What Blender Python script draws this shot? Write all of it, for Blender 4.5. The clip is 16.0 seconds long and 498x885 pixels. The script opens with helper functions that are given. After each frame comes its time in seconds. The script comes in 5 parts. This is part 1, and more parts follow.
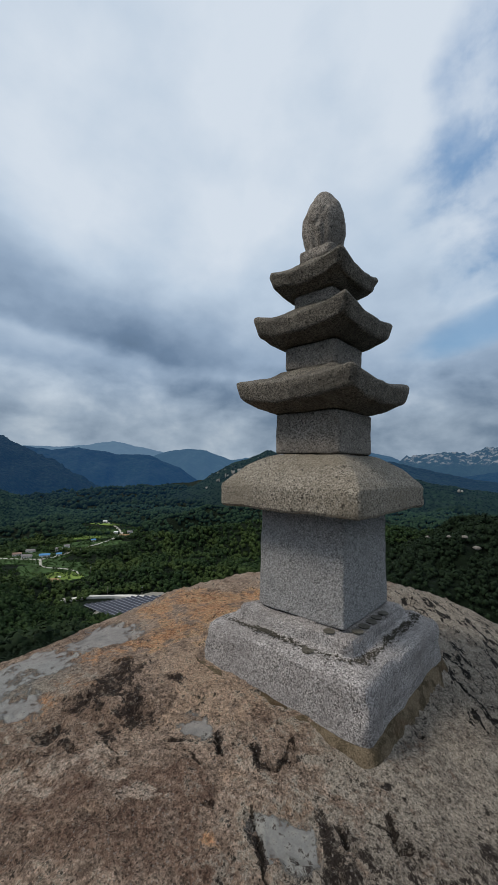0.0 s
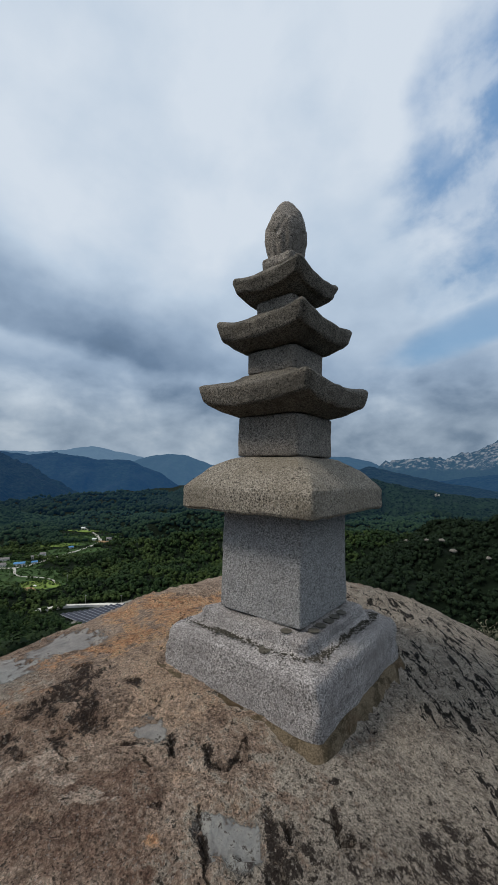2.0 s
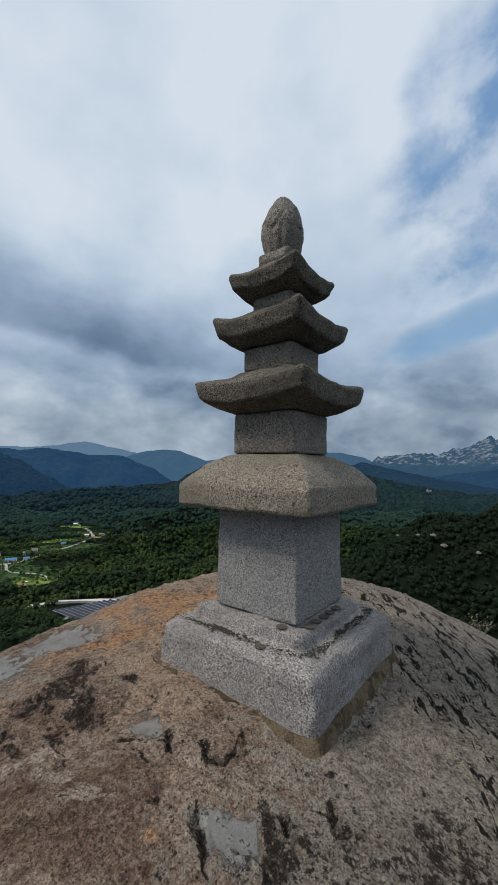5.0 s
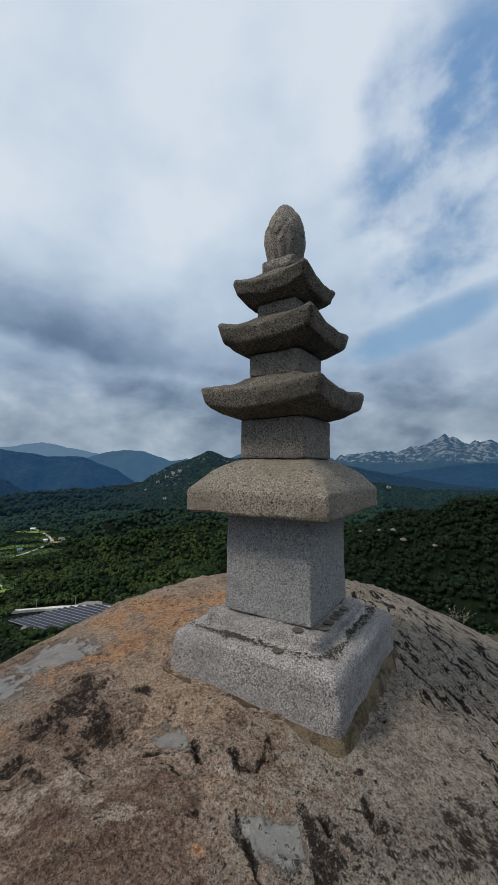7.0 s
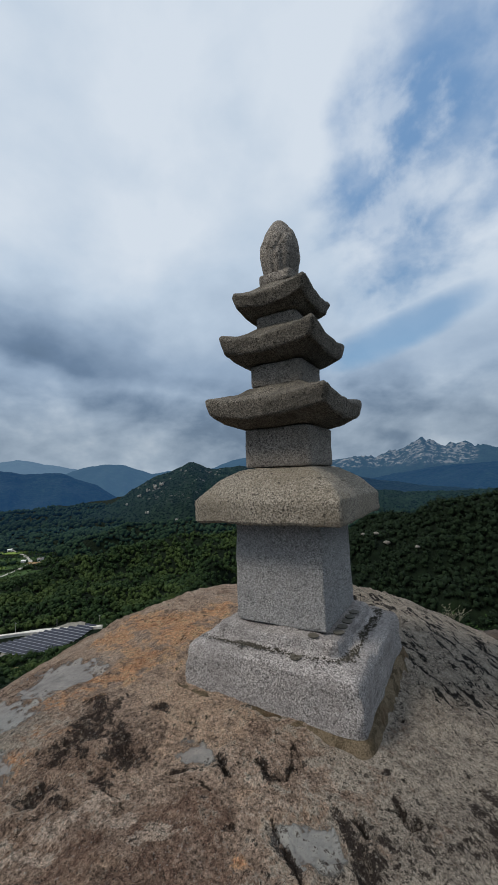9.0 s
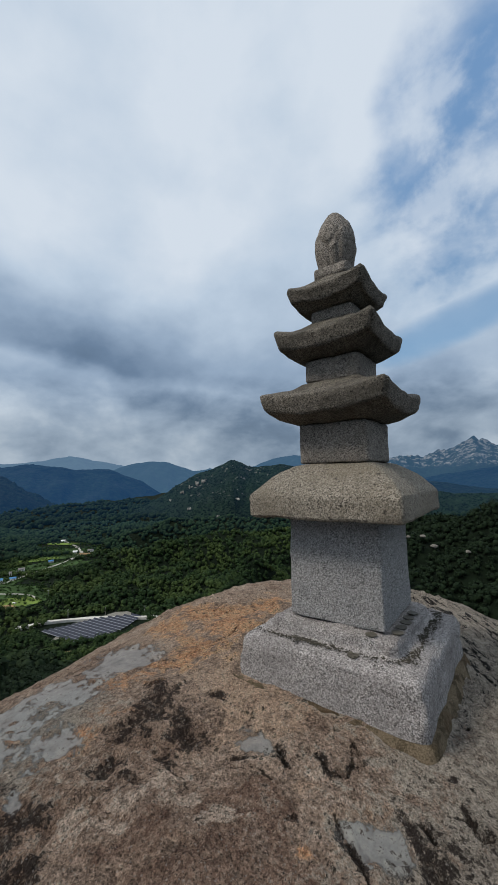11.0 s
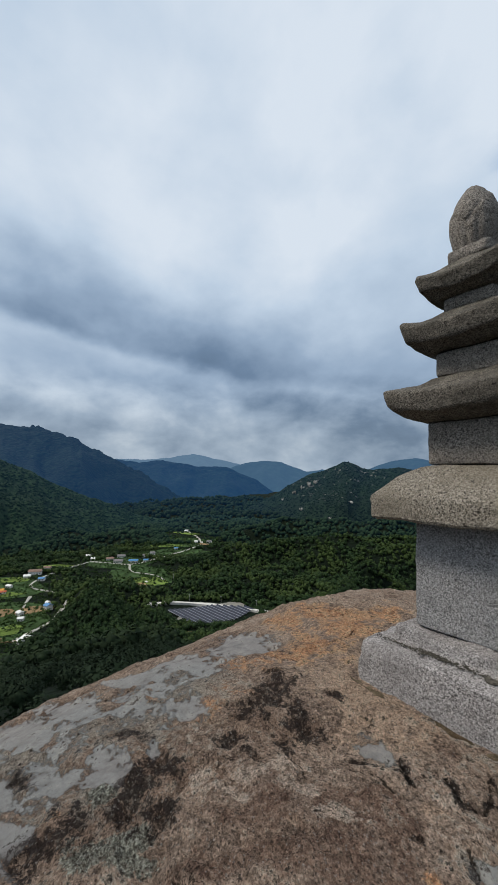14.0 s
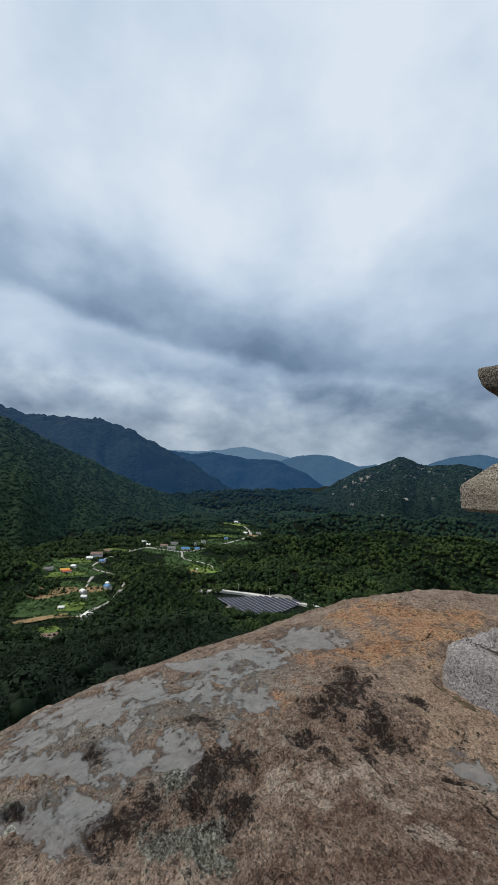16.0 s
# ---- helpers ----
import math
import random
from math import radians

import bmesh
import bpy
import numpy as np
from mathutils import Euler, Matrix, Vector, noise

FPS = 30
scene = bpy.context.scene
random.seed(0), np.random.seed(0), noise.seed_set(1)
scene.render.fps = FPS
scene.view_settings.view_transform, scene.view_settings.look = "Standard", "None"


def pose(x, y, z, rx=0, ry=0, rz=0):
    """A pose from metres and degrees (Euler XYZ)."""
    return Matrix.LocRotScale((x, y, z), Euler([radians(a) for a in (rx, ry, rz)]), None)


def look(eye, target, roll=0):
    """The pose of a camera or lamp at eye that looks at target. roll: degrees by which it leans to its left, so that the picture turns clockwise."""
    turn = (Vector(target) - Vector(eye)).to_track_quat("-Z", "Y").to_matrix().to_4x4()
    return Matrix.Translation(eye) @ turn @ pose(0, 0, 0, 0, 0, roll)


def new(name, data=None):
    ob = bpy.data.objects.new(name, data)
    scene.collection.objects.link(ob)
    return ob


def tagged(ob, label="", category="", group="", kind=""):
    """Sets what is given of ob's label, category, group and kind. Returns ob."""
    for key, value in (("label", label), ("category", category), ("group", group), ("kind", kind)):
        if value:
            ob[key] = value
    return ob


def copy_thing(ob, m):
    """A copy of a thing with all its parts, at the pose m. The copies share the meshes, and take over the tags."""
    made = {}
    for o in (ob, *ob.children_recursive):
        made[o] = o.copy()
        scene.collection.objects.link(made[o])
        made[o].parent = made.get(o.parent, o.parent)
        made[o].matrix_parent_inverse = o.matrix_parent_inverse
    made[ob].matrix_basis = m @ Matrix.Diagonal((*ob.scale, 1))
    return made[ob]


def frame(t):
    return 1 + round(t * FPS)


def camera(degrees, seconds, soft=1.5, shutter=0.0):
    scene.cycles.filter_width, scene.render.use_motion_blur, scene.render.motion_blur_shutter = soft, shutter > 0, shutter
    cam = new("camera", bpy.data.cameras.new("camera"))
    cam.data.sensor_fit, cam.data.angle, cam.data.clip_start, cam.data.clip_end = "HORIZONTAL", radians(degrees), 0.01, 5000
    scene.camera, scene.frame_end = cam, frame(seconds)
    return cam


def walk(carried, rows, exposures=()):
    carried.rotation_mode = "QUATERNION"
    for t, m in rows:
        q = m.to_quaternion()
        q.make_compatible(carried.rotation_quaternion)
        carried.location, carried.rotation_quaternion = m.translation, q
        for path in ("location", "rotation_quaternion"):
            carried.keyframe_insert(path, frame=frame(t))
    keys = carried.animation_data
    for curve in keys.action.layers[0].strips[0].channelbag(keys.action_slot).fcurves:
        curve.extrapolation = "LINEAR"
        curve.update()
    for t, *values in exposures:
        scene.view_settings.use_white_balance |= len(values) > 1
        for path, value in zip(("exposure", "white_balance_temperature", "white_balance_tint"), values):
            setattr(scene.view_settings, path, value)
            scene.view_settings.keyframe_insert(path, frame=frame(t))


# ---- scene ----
cam = camera(66.8, 16.0)
PATH = [
    (0, (0.516, -0.886, 0.358), (-0.805, 0.61, 0.477), 0.7),
    (0.5, (0.524, -0.881, 0.354), (-0.792, 0.619, 0.489), 1.8),
    (1, (0.54, -0.875, 0.354), (-0.749, 0.647, 0.5), 1.3),
    (1.5, (0.553, -0.869, 0.353), (-0.72, 0.666, 0.509), 0.8),
    (2, (0.563, -0.861, 0.352), (-0.684, 0.696, 0.499), 0.6),
    (2.5, (0.574, -0.855, 0.351), (-0.675, 0.7, 0.504), 0.9),
    (3, (0.583, -0.849, 0.348), (-0.657, 0.714, 0.491), 1.0),
    (3.5, (0.588, -0.846, 0.346), (-0.644, 0.724, 0.484), 0.5),
    (4, (0.585, -0.846, 0.346), (-0.677, 0.699, 0.492), 0.7),
    (4.5, (0.577, -0.853, 0.349), (-0.651, 0.72, 0.481), 0.7),
    (4.7, (0.57, -0.857, 0.352), (-0.659, 0.716, 0.478), 0.7),
    (6.8, (0.478, -0.929, 0.362), (-0.597, 0.753, 0.491), -0.1),
    (7, (0.471, -0.933, 0.37), (-0.601, 0.751, 0.493), -0.1),
    (7.5, (0.455, -0.945, 0.369), (-0.6, 0.75, 0.495), -0.8),
    (8, (0.455, -0.955, 0.372), (-0.537, 0.775, 0.52), -2.1),
    (8.2, (0.45, -0.962, 0.373), (-0.525, 0.777, 0.537), -2.3),
    (10.3, (0.4, -0.991, 0.367), (-0.659, 0.698, 0.533), -2.5),
    (10.5, (0.398, -0.996, 0.367), (-0.69, 0.675, 0.531), -2.1),
    (11, (0.395, -1.0, 0.364), (-0.772, 0.616, 0.533), -1.6),
    (11.5, (0.4, -1.001, 0.362), (-0.848, 0.552, 0.534), -1.0),
    (12, (0.406, -0.999, 0.359), (-0.917, 0.492, 0.527), -1.0),
    (12.5, (0.407, -1.002, 0.357), (-0.993, 0.415, 0.532), -0.2),
    (13, (0.405, -1.009, 0.357), (-1.065, 0.336, 0.536), -0.0),
    (13.5, (0.399, -1.014, 0.355), (-1.128, 0.265, 0.532), 0.3),
    (14, (0.389, -1.019, 0.355), (-1.199, 0.184, 0.531), 0.7),
    (14.5, (0.376, -1.028, 0.353), (-1.266, 0.101, 0.529), 0.8),
    (15, (0.357, -1.029, 0.347), (-1.33, 0.032, 0.511), 0.7),
    (15.5, (0.343, -1.03, 0.341), (-1.376, -0.019, 0.497), 1.1),
    (16, (0.316, -1.031, 0.332), (-1.42, -0.047, 0.465), 2.0),
]
walk(cam, [(t, look(e, g, r)) for t, e, g, r in PATH], [(0.0, -0.39, 6400, 10), (11.0, -0.39, 6400, 10), (13.5, -0.33, 6400, 10), (16.0, -0.29, 6400, 10)])

# ---- light ----
SUN_EL, SUN_AZ = 50.0, 230.0        # degrees; azimuth counted from +x towards +y
world = bpy.data.worlds.new("sky")
scene.world = world
world.use_nodes = True


class Nodes:
    """A short hand for writing node trees."""

    def __init__(self, tree):
        self.t = tree
        tree.nodes.clear()

    def n(self, kind, ins=None, **props):
        node = self.t.nodes.new(kind)
        for k, v in props.items():
            if k == "operation":
                node.operation = v
            elif k == "blend_type":
                node.blend_type = v
            elif k == "data_type":
                node.data_type = v
            elif k == "feature":
                node.feature = v
            elif k == "attribute_name":
                node.attribute_name = v
            elif k == "noise_dimensions":
                node.noise_dimensions = v
            elif k == "interpolation_type":
                node.interpolation_type = v
        for k, v in (ins or {}).items():
            if isinstance(v, bpy.types.NodeSocket):
                self.t.links.new(v, node.inputs[k])
            else:
                node.inputs[k].default_value = v
        return node

    def math(self, op, a, b=0.0, c=0.0):
        return self.n("ShaderNodeMath", {0: a, 1: b, 2: c}, operation=op).outputs[0]

    def mix(self, f, a, b, blend="MIX"):
        m = self.n("ShaderNodeMix", {0: f, 6: a, 7: b}, data_type="RGBA", blend_type=blend)
        return m.outputs[2]

    def noise(self, vec, scale, detail=4.0, rough=0.55, dist=0.0):
        return self.n("ShaderNodeTexNoise", {"Vector": vec, "Scale": scale, "Detail": detail, "Roughness": rough, "Distortion": dist}).outputs["Fac"]

    def voronoi(self, vec, scale, feature="F1", out="Distance", rnd=1.0):
        return self.n("ShaderNodeTexVoronoi", {"Vector": vec, "Scale": scale, "Randomness": rnd}, feature=feature).outputs[out]

    def step(self, v, a, b, lo=0.0, hi=1.0):
        return self.n("ShaderNodeMapRange", {0: v, 1: a, 2: b, 3: lo, 4: hi}, interpolation_type="SMOOTHSTEP").outputs[0]

    def ramp(self, f, stops):
        r = self.n("ShaderNodeValToRGB", {0: f})
        e = r.color_ramp.elements
        while len(e) < len(stops):
            e.new(0.5)
        for el, (p, c) in zip(e, stops):
            el.position, el.color = p, (*c, 1.0)
        return r.outputs[0]

    def coords(self, scale=(1, 1, 1)):
        tc = self.n("ShaderNodeTexCoord")
        return self.n("ShaderNodeMapping", {"Vector": tc.outputs["Object"], "Scale": scale}).outputs[0]

    def attr(self, name):
        return self.n("ShaderNodeAttribute", attribute_name=name).outputs["Fac"]

    def bump(self, h, strength, dist, normal=None):
        ins = {"Height": h, "Strength": strength, "Distance": dist}
        if normal is not None:
            ins["Normal"] = normal
        return self.n("ShaderNodeBump", ins).outputs[0]


def sky():
    w = Nodes(world.node_tree)
    tc = w.n("ShaderNodeTexCoord").outputs["Generated"]
    d = w.n("ShaderNodeVectorMath", {0: tc}, operation="NORMALIZE").outputs[0]
    xyz = w.n("ShaderNodeSeparateXYZ", {0: d})
    x, y, z = xyz.outputs
    az = w.math("MULTIPLY", w.math("ARCTAN2", y, x), 57.2958)          # -180..180
    az = w.math("ADD", az, w.math("MULTIPLY", w.math("LESS_THAN", az, -90.0), 360.0))
    el = w.math("MULTIPLY", w.math("ARCSINE", z), 57.2958)
    # the cloud sheet, seen in perspective from below
    zz = w.math("ADD", w.math("MAXIMUM", z, 0.0), 0.44)
    plane = w.n("ShaderNodeCombineXYZ", {0: w.math("DIVIDE", x, zz), 1: w.math("DIVIDE", y, zz), 2: 0.37}).outputs[0]
    n1 = w.noise(plane, 1.7, 6.0, 0.5, 0.1)
    n2 = w.noise(plane, 4.0, 7.0, 0.52, 0.1)
    n3 = w.noise(plane, 0.9, 3.0, 0.5, 0.3)

    def blob(a0, wa, e0, we, warp=0.9, tilt=0.0):
        u = w.math("DIVIDE", w.math("SUBTRACT", az, a0), wa)
        e1 = w.math("SUBTRACT", w.math("SUBTRACT", el, e0), w.math("MULTIPLY", w.math("SUBTRACT", az, a0), tilt))
        v = w.math("DIVIDE", e1, we)
        r2 = w.math("ADD", w.math("MULTIPLY", u, u), w.math("MULTIPLY", v, v))
        r2 = w.math("ADD", r2, w.math("MULTIPLY", w.math("SUBTRACT", n2, 0.5), warp * 4.0))
        return w.step(r2, 1.25, 0.15)

    # brightness of the cloud sheet: thin and white overhead, thicker grey banks low down
    n4 = w.noise(plane, 9.0, 6.0, 0.6, 0.2)
    puff = w.noise(w.n("ShaderNodeMapping", {"Vector": d, "Scale": (1.0, 1.0, 1.5), "Location": (0.3, 0.8, 0.1)}).outputs[0], 4.6, 6.0, 0.48, 0.15)
    layer = w.noise(w.n("ShaderNodeCombineXYZ", {0: w.math("MULTIPLY", az, 0.105), 1: w.math("MULTIPLY", el, 0.17), 2: 4.6}).outputs[0], 1.15, 6.0, 0.52, 0.15)
    tone = w.math("ADD", w.math("MULTIPLY", w.math("SUBTRACT", n1, 0.5), 0.34), w.step(el, 2.0, 36.0, 0.47, 0.98))
    tone = w.math("ADD", tone, w.math("MULTIPLY", w.math("SUBTRACT", n3, 0.5), 0.35))
    tone = w.math("ADD", tone, w.math("MULTIPLY", w.math("SUBTRACT", n2, 0.5), 0.18))
    tone = w.math("ADD", tone, w.math("MULTIPLY", w.math("SUBTRACT", n4, 0.5), 0.08))
    tone = w.math("ADD", tone, w.math("MULTIPLY", w.math("SUBTRACT", puff, 0.5), 0.42))
    low = w.step(el, 17.0, 11.0)
    tone = w.math("ADD", tone, w.math("MULTIPLY", w.math("MULTIPLY", w.math("SUBTRACT", layer, 0.48), 0.85), low))
    # the long grey bank: a firm lower edge that climbs to one side, a soft top
    foot = w.math("SUBTRACT", el, w.math("ADD", 14.3, w.math("MULTIPLY", w.math("SUBTRACT", az, 141.5), 0.17)))
    foot = w.math("ADD", foot, w.math("MULTIPLY", w.math("SUBTRACT", n2, 0.5), 5.0))
    wide = w.math("ADD", az, w.math("MULTIPLY", w.math("SUBTRACT", n1, 0.5), 16.0))
    bank = w.math("MULTIPLY", w.step(foot, -1.4, 1.2), w.step(foot, 18.0, 0.0))
    bank = w.math("MULTIPLY", bank, w.math("MULTIPLY", w.step(wide, 126.0, 144.0), w.step(wide, 206.0, 176.0)))
    tone = w.math("SUBTRACT", tone, w.math("MULTIPLY", bank, w.step(puff, 0.3, 0.7, 0.39, 0.29)))
    bank2 = blob(134.0, 11.0, 10.5, 2.4, 0.5, 0.10)
    haze = blob(108.0, 20.0, 8.0, 8.0, 0.5)
    glow = blob(157.0, 17.0, 9.5, 3.4, 0.6, 0.08)
    tone = w.math("SUBTRACT", tone, w.math("MULTIPLY", bank2, 0.10))
    tone = w.math("SUBTRACT", tone, w.math("MULTIPLY", haze, 0.06))
    tone = w.math("ADD", tone, w.math("MULTIPLY", glow, 0.10))
    veil = blob(117.0, 18.0, 24.0, 22.0, 0.4)
    tone = w.math("SUBTRACT", tone, w.math("MULTIPLY", veil, 0.10))
    cloud = w.ramp(tone, [(0.0, (0.095, 0.155, 0.24)), (0.3, (0.20, 0.295, 0.435)), (0.55, (0.39, 0.515, 0.68)),
                          (0.8, (0.65, 0.78, 0.93)), (1.0, (0.86, 0.95, 1.05))])
    cloud = w.mix(w.step(el, 16.0, 4.0, 0.0, 0.75), cloud, w.mix(1.0, cloud, (1.09, 1.0, 0.89, 1.0), "MULTIPLY"))
    nishita = w.n("ShaderNodeTexSky")
    nishita.sky_type = "NISHITA"
    nishita.sun_disc = False
    nishita.sun_elevation, nishita.sun_rotation = radians(SUN_EL), radians(90.0 - SUN_AZ)
    blue = w.mix(1.0, nishita.outputs[0], (0.11, 0.155, 0.165, 1.0), "MULTIPLY")
    lift = w.step(el, 16.0, 48.0, 1.0, 1.6)
    blue = w.mix(1.0, blue, w.n("ShaderNodeCombineXYZ", {0: lift, 1: lift, 2: lift}).outputs[0], "MULTIPLY")
    # openings in the sheet
    gap = blob(90.5, 16.0, 40.0, 19.0, 0.75, -0.3)
    gap2 = w.math("MULTIPLY", blob(97.0, 13.0, 18.8, 3.0, 0.35, -0.30), 0.75)
    torn = w.step(w.noise(d, 8.0, 6.0, 0.55, 0.1), 0.68, 0.46, 0.42, 1.0)
    gap = w.math("MAXIMUM", w.math("MULTIPLY", gap, torn), gap2)
    gap = w.math("MULTIPLY", gap, 0.9)
    col = w.mix(gap, cloud, blue)
    bg = w.n("ShaderNodeBackground", {0: col, 1: 1.0})
    out = w.n("ShaderNodeOutputWorld")
    w.t.links.new(bg.outputs[0], out.inputs[0])


sky()
sun = new("sun", bpy.data.lights.new("sun", "SUN"))
sun.data.energy, sun.data.angle, sun.data.color = 3.1, radians(14), (1.0, 0.91, 0.78)
sun.matrix_world = look((math.cos(radians(SUN_AZ)) * 50, math.sin(radians(SUN_AZ)) * 50, math.tan(radians(SUN_EL)) * 50), (0, 0, 0))


# ---- materials ----
def material(name):
    m = bpy.data.materials.new(name)
    m.use_nodes = True
    return m, Nodes(m.node_tree)


def finish(k, color, rough, normal=None, metallic=0.0, spec=0.5, emit=None, power=0.0):
    ins = {"Base Color": color, "Roughness": rough, "Metallic": metallic, "Specular IOR Level": spec}
    if normal is not None:
        ins["Normal"] = normal
    if emit is not None:
        ins["Emission Color"], ins["Emission Strength"] = emit, power
    b = k.n("ShaderNodeBsdfPrincipled", ins)
    o = k.n("ShaderNodeOutputMaterial")
    k.t.links.new(b.outputs[0], o.inputs[0])


def granite(name, pale, mid, dark, weather, amount, pit=0.3):
    """Bush-hammered granite: pale feldspar, grey quartz, black mica, and a weathered skin."""
    m, k = material(name)
    c = k.coords()
    r1 = k.n("ShaderNodeSeparateColor", {0: k.n("ShaderNodeTexVoronoi", {"Vector": c, "Scale": 390.0}).outputs["Color"]}).outputs[0]
    r2 = k.n("ShaderNodeSeparateColor", {0: k.n("ShaderNodeTexVoronoi", {"Vector": c, "Scale": 470.0}).outputs["Color"]}).outputs[1]
    col = k.ramp(r1, [(0.0, mid), (0.4, mid), (0.65, pale), (1.0, pale)])
    col = k.mix(k.step(r2, 0.76, 0.82, 0.0, 0.75), col, (*dark, 1))
    fine = k.noise(c, 640.0, 2.0, 0.6)
    col = k.mix(k.step(fine, 0.55, 0.65, 0.0, 0.7), col, (*dark, 1))
    big = k.noise(c, 9.0, 5.0, 0.62)
    col = k.mix(k.step(big, 0.36, 0.70, 0.0, amount), col, (*weather, 1))
    blot = k.noise(c, 40.0, 5.0, 0.7)
    col = k.mix(k.step(blot, 0.54, 0.72, 0.0, 0.3 * amount), col, (*[v * 0.55 for v in weather], 1))
    pits = k.step(k.noise(c, 330.0, 3.0, 0.65), 0.32, 0.5)
    col = k.mix(k.math("MULTIPLY", k.math("SUBTRACT", 1.0, pits), 0.55), col, (*dark, 1))
    holes = k.math("MULTIPLY", k.step(k.noise(c, 125.0, 4.0, 0.6, 0.4), 0.40, 0.33), pit)
    col = k.mix(k.math("MULTIPLY", holes, 0.85), col, (*[v * 0.8 for v in dark], 1))
    h = k.math("ADD", pits, k.math("MULTIPLY", k.noise(c, 70.0, 4.0), 0.8 + pit))
    h = k.math("SUBTRACT", h, k.math("MULTIPLY", holes, 1.2))
    finish(k, col, k.step(blot, 0.2, 0.8, 0.78, 0.95), k.bump(h, 0.7, 0.0045), spec=0.2)
    return m


GRANITE_PALE = granite("granite_pale", (0.47, 0.46, 0.455), (0.29, 0.285, 0.28), (0.035, 0.034, 0.034), (0.25, 0.25, 0.255), 0.4)
GRANITE_BASE = granite("granite_base", (0.52, 0.49, 0.475), (0.32, 0.298, 0.288), (0.04, 0.036, 0.035), (0.21, 0.19, 0.183), 0.65, 0.5)
GRANITE_TAN = granite("granite_tan", (0.42, 0.375, 0.31), (0.26, 0.23, 0.185), (0.035, 0.03, 0.026), (0.20, 0.17, 0.125), 0.6, 1.0)
GRANITE_STOREY = granite("granite_storey", (0.41, 0.37, 0.325), (0.25, 0.225, 0.195), (0.03, 0.026, 0.024), (0.17, 0.15, 0.13), 0.6, 0.9)
GRANITE_OLD = granite("granite_weathered", (0.29, 0.258, 0.215), (0.15, 0.134, 0.110), (0.018, 0.016, 0.014), (0.07, 0.063, 0.052), 0.8, 1.0)


def rock_material():
    m, k = material("rock_surface")
    c = k.coords()
    fine = k.noise(c, 135.0, 6.0, 0.78)
    med = k.noise(c, 42.0, 9.0, 0.72)
    mid = k.noise(c, 15.0, 9.0, 0.68, 0.4)
    big = k.noise(c, 4.5, 8.0, 0.62, 0.3)
    mixn = k.math("ADD", k.math("MULTIPLY", med, 0.36), k.math("ADD", k.math("MULTIPLY", mid, 0.24), k.math("MULTIPLY", fine, 0.40)))

    def tones(a, b, c3, d, gain=1.5):
        up = [tuple(min(0.75, v * f * gain) for v, f in zip(q, (1.98, 1.86, 1.72))) for q in (a, b, c3, d)]
        return k.ramp(mixn, [(0.37, up[0]), (0.45, up[1]), (0.52, up[2]), (0.62, up[3])])

    base = tones((0.048, 0.038, 0.032), (0.115, 0.089, 0.073), (0.175, 0.138, 0.114), (0.29, 0.245, 0.21), 1.68)
    base = k.mix(k.step(big, 0.48, 0.62, 0.0, 0.6), base, tones((0.022, 0.014, 0.011), (0.07, 0.047, 0.036), (0.13, 0.092, 0.071), (0.26, 0.205, 0.165), 1.6))

    def mask(name, lo=0.36, hi=0.64, w1=1.8, w2=1.0, w3=1.8):
        v = k.math("ADD", k.attr(name), k.math("MULTIPLY", k.math("SUBTRACT", med, 0.5), w1))
        v = k.math("ADD", v, k.math("MULTIPLY", k.math("SUBTRACT", fine, 0.5), w2))
        v = k.math("ADD", v, k.math("MULTIPLY", k.math("SUBTRACT", mid, 0.5), w3))
        return k.step(v, lo, hi)

    # pale tan ground beside the stones, reddish brown crust, orange iron stain
    base = k.mix(k.math("MULTIPLY", mask("tan"), 0.75), base, tones((0.12, 0.086, 0.066), (0.165, 0.122, 0.094), (0.195, 0.148, 0.114), (0.25, 0.20, 0.158), 1.68))
    base = k.mix(k.math("MULTIPLY", mask("brown", 0.30, 0.60, 1.8, 0.8, 2.4), 0.92), base, tones((0.024, 0.014, 0.011), (0.060, 0.037, 0.029), (0.108, 0.075, 0.059), (0.25, 0.195, 0.16), 1.3))
    # hand-sized patches: dark red-brown skin, and pale pinkish fresh stone
    far = k.n("ShaderNodeMapping", {"Vector": c, "Location": (3.7, 1.9, 0.6)}).outputs[0]
    skin = k.step(k.noise(c, 12.0, 8.0, 0.66, 0.9), 0.53, 0.60)
    fresh = k.step(k.noise(far, 14.0, 8.0, 0.68, 0.8), 0.535, 0.60)
    base = k.mix(k.math("MULTIPLY", skin, 0.28), base, tones((0.022, 0.014, 0.011), (0.065, 0.042, 0.032), (0.115, 0.08, 0.062), (0.2, 0.155, 0.125)))
    base = k.mix(k.math("MAXIMUM", k.math("MULTIPLY", fresh, 0.22), k.math("MULTIPLY", mask("fresh", 0.42, 0.62, 1.6, 1.0, 1.4), 0.8)), base, tones((0.11, 0.09, 0.077), (0.19, 0.16, 0.138), (0.245, 0.208, 0.18), (0.32, 0.28, 0.245)))
    base = k.mix(k.math("MULTIPLY", mask("orange", 0.36, 0.70, 2.0, 1.0, 2.6), 0.85), base, tones((0.105, 0.043, 0.020), (0.225, 0.108, 0.055), (0.315, 0.172, 0.100), (0.40, 0.272, 0.185), 1.35))
    base = k.mix(k.math("MULTIPLY", mask("pale", 0.3, 0.7), 0.9), base, tones((0.085, 0.078, 0.07), (0.14, 0.13, 0.118), (0.19, 0.178, 0.16), (0.28, 0.265, 0.24), 1.28))
    slab = mask("slab", 0.40, 0.52, 1.1, 0.7, 1.7)
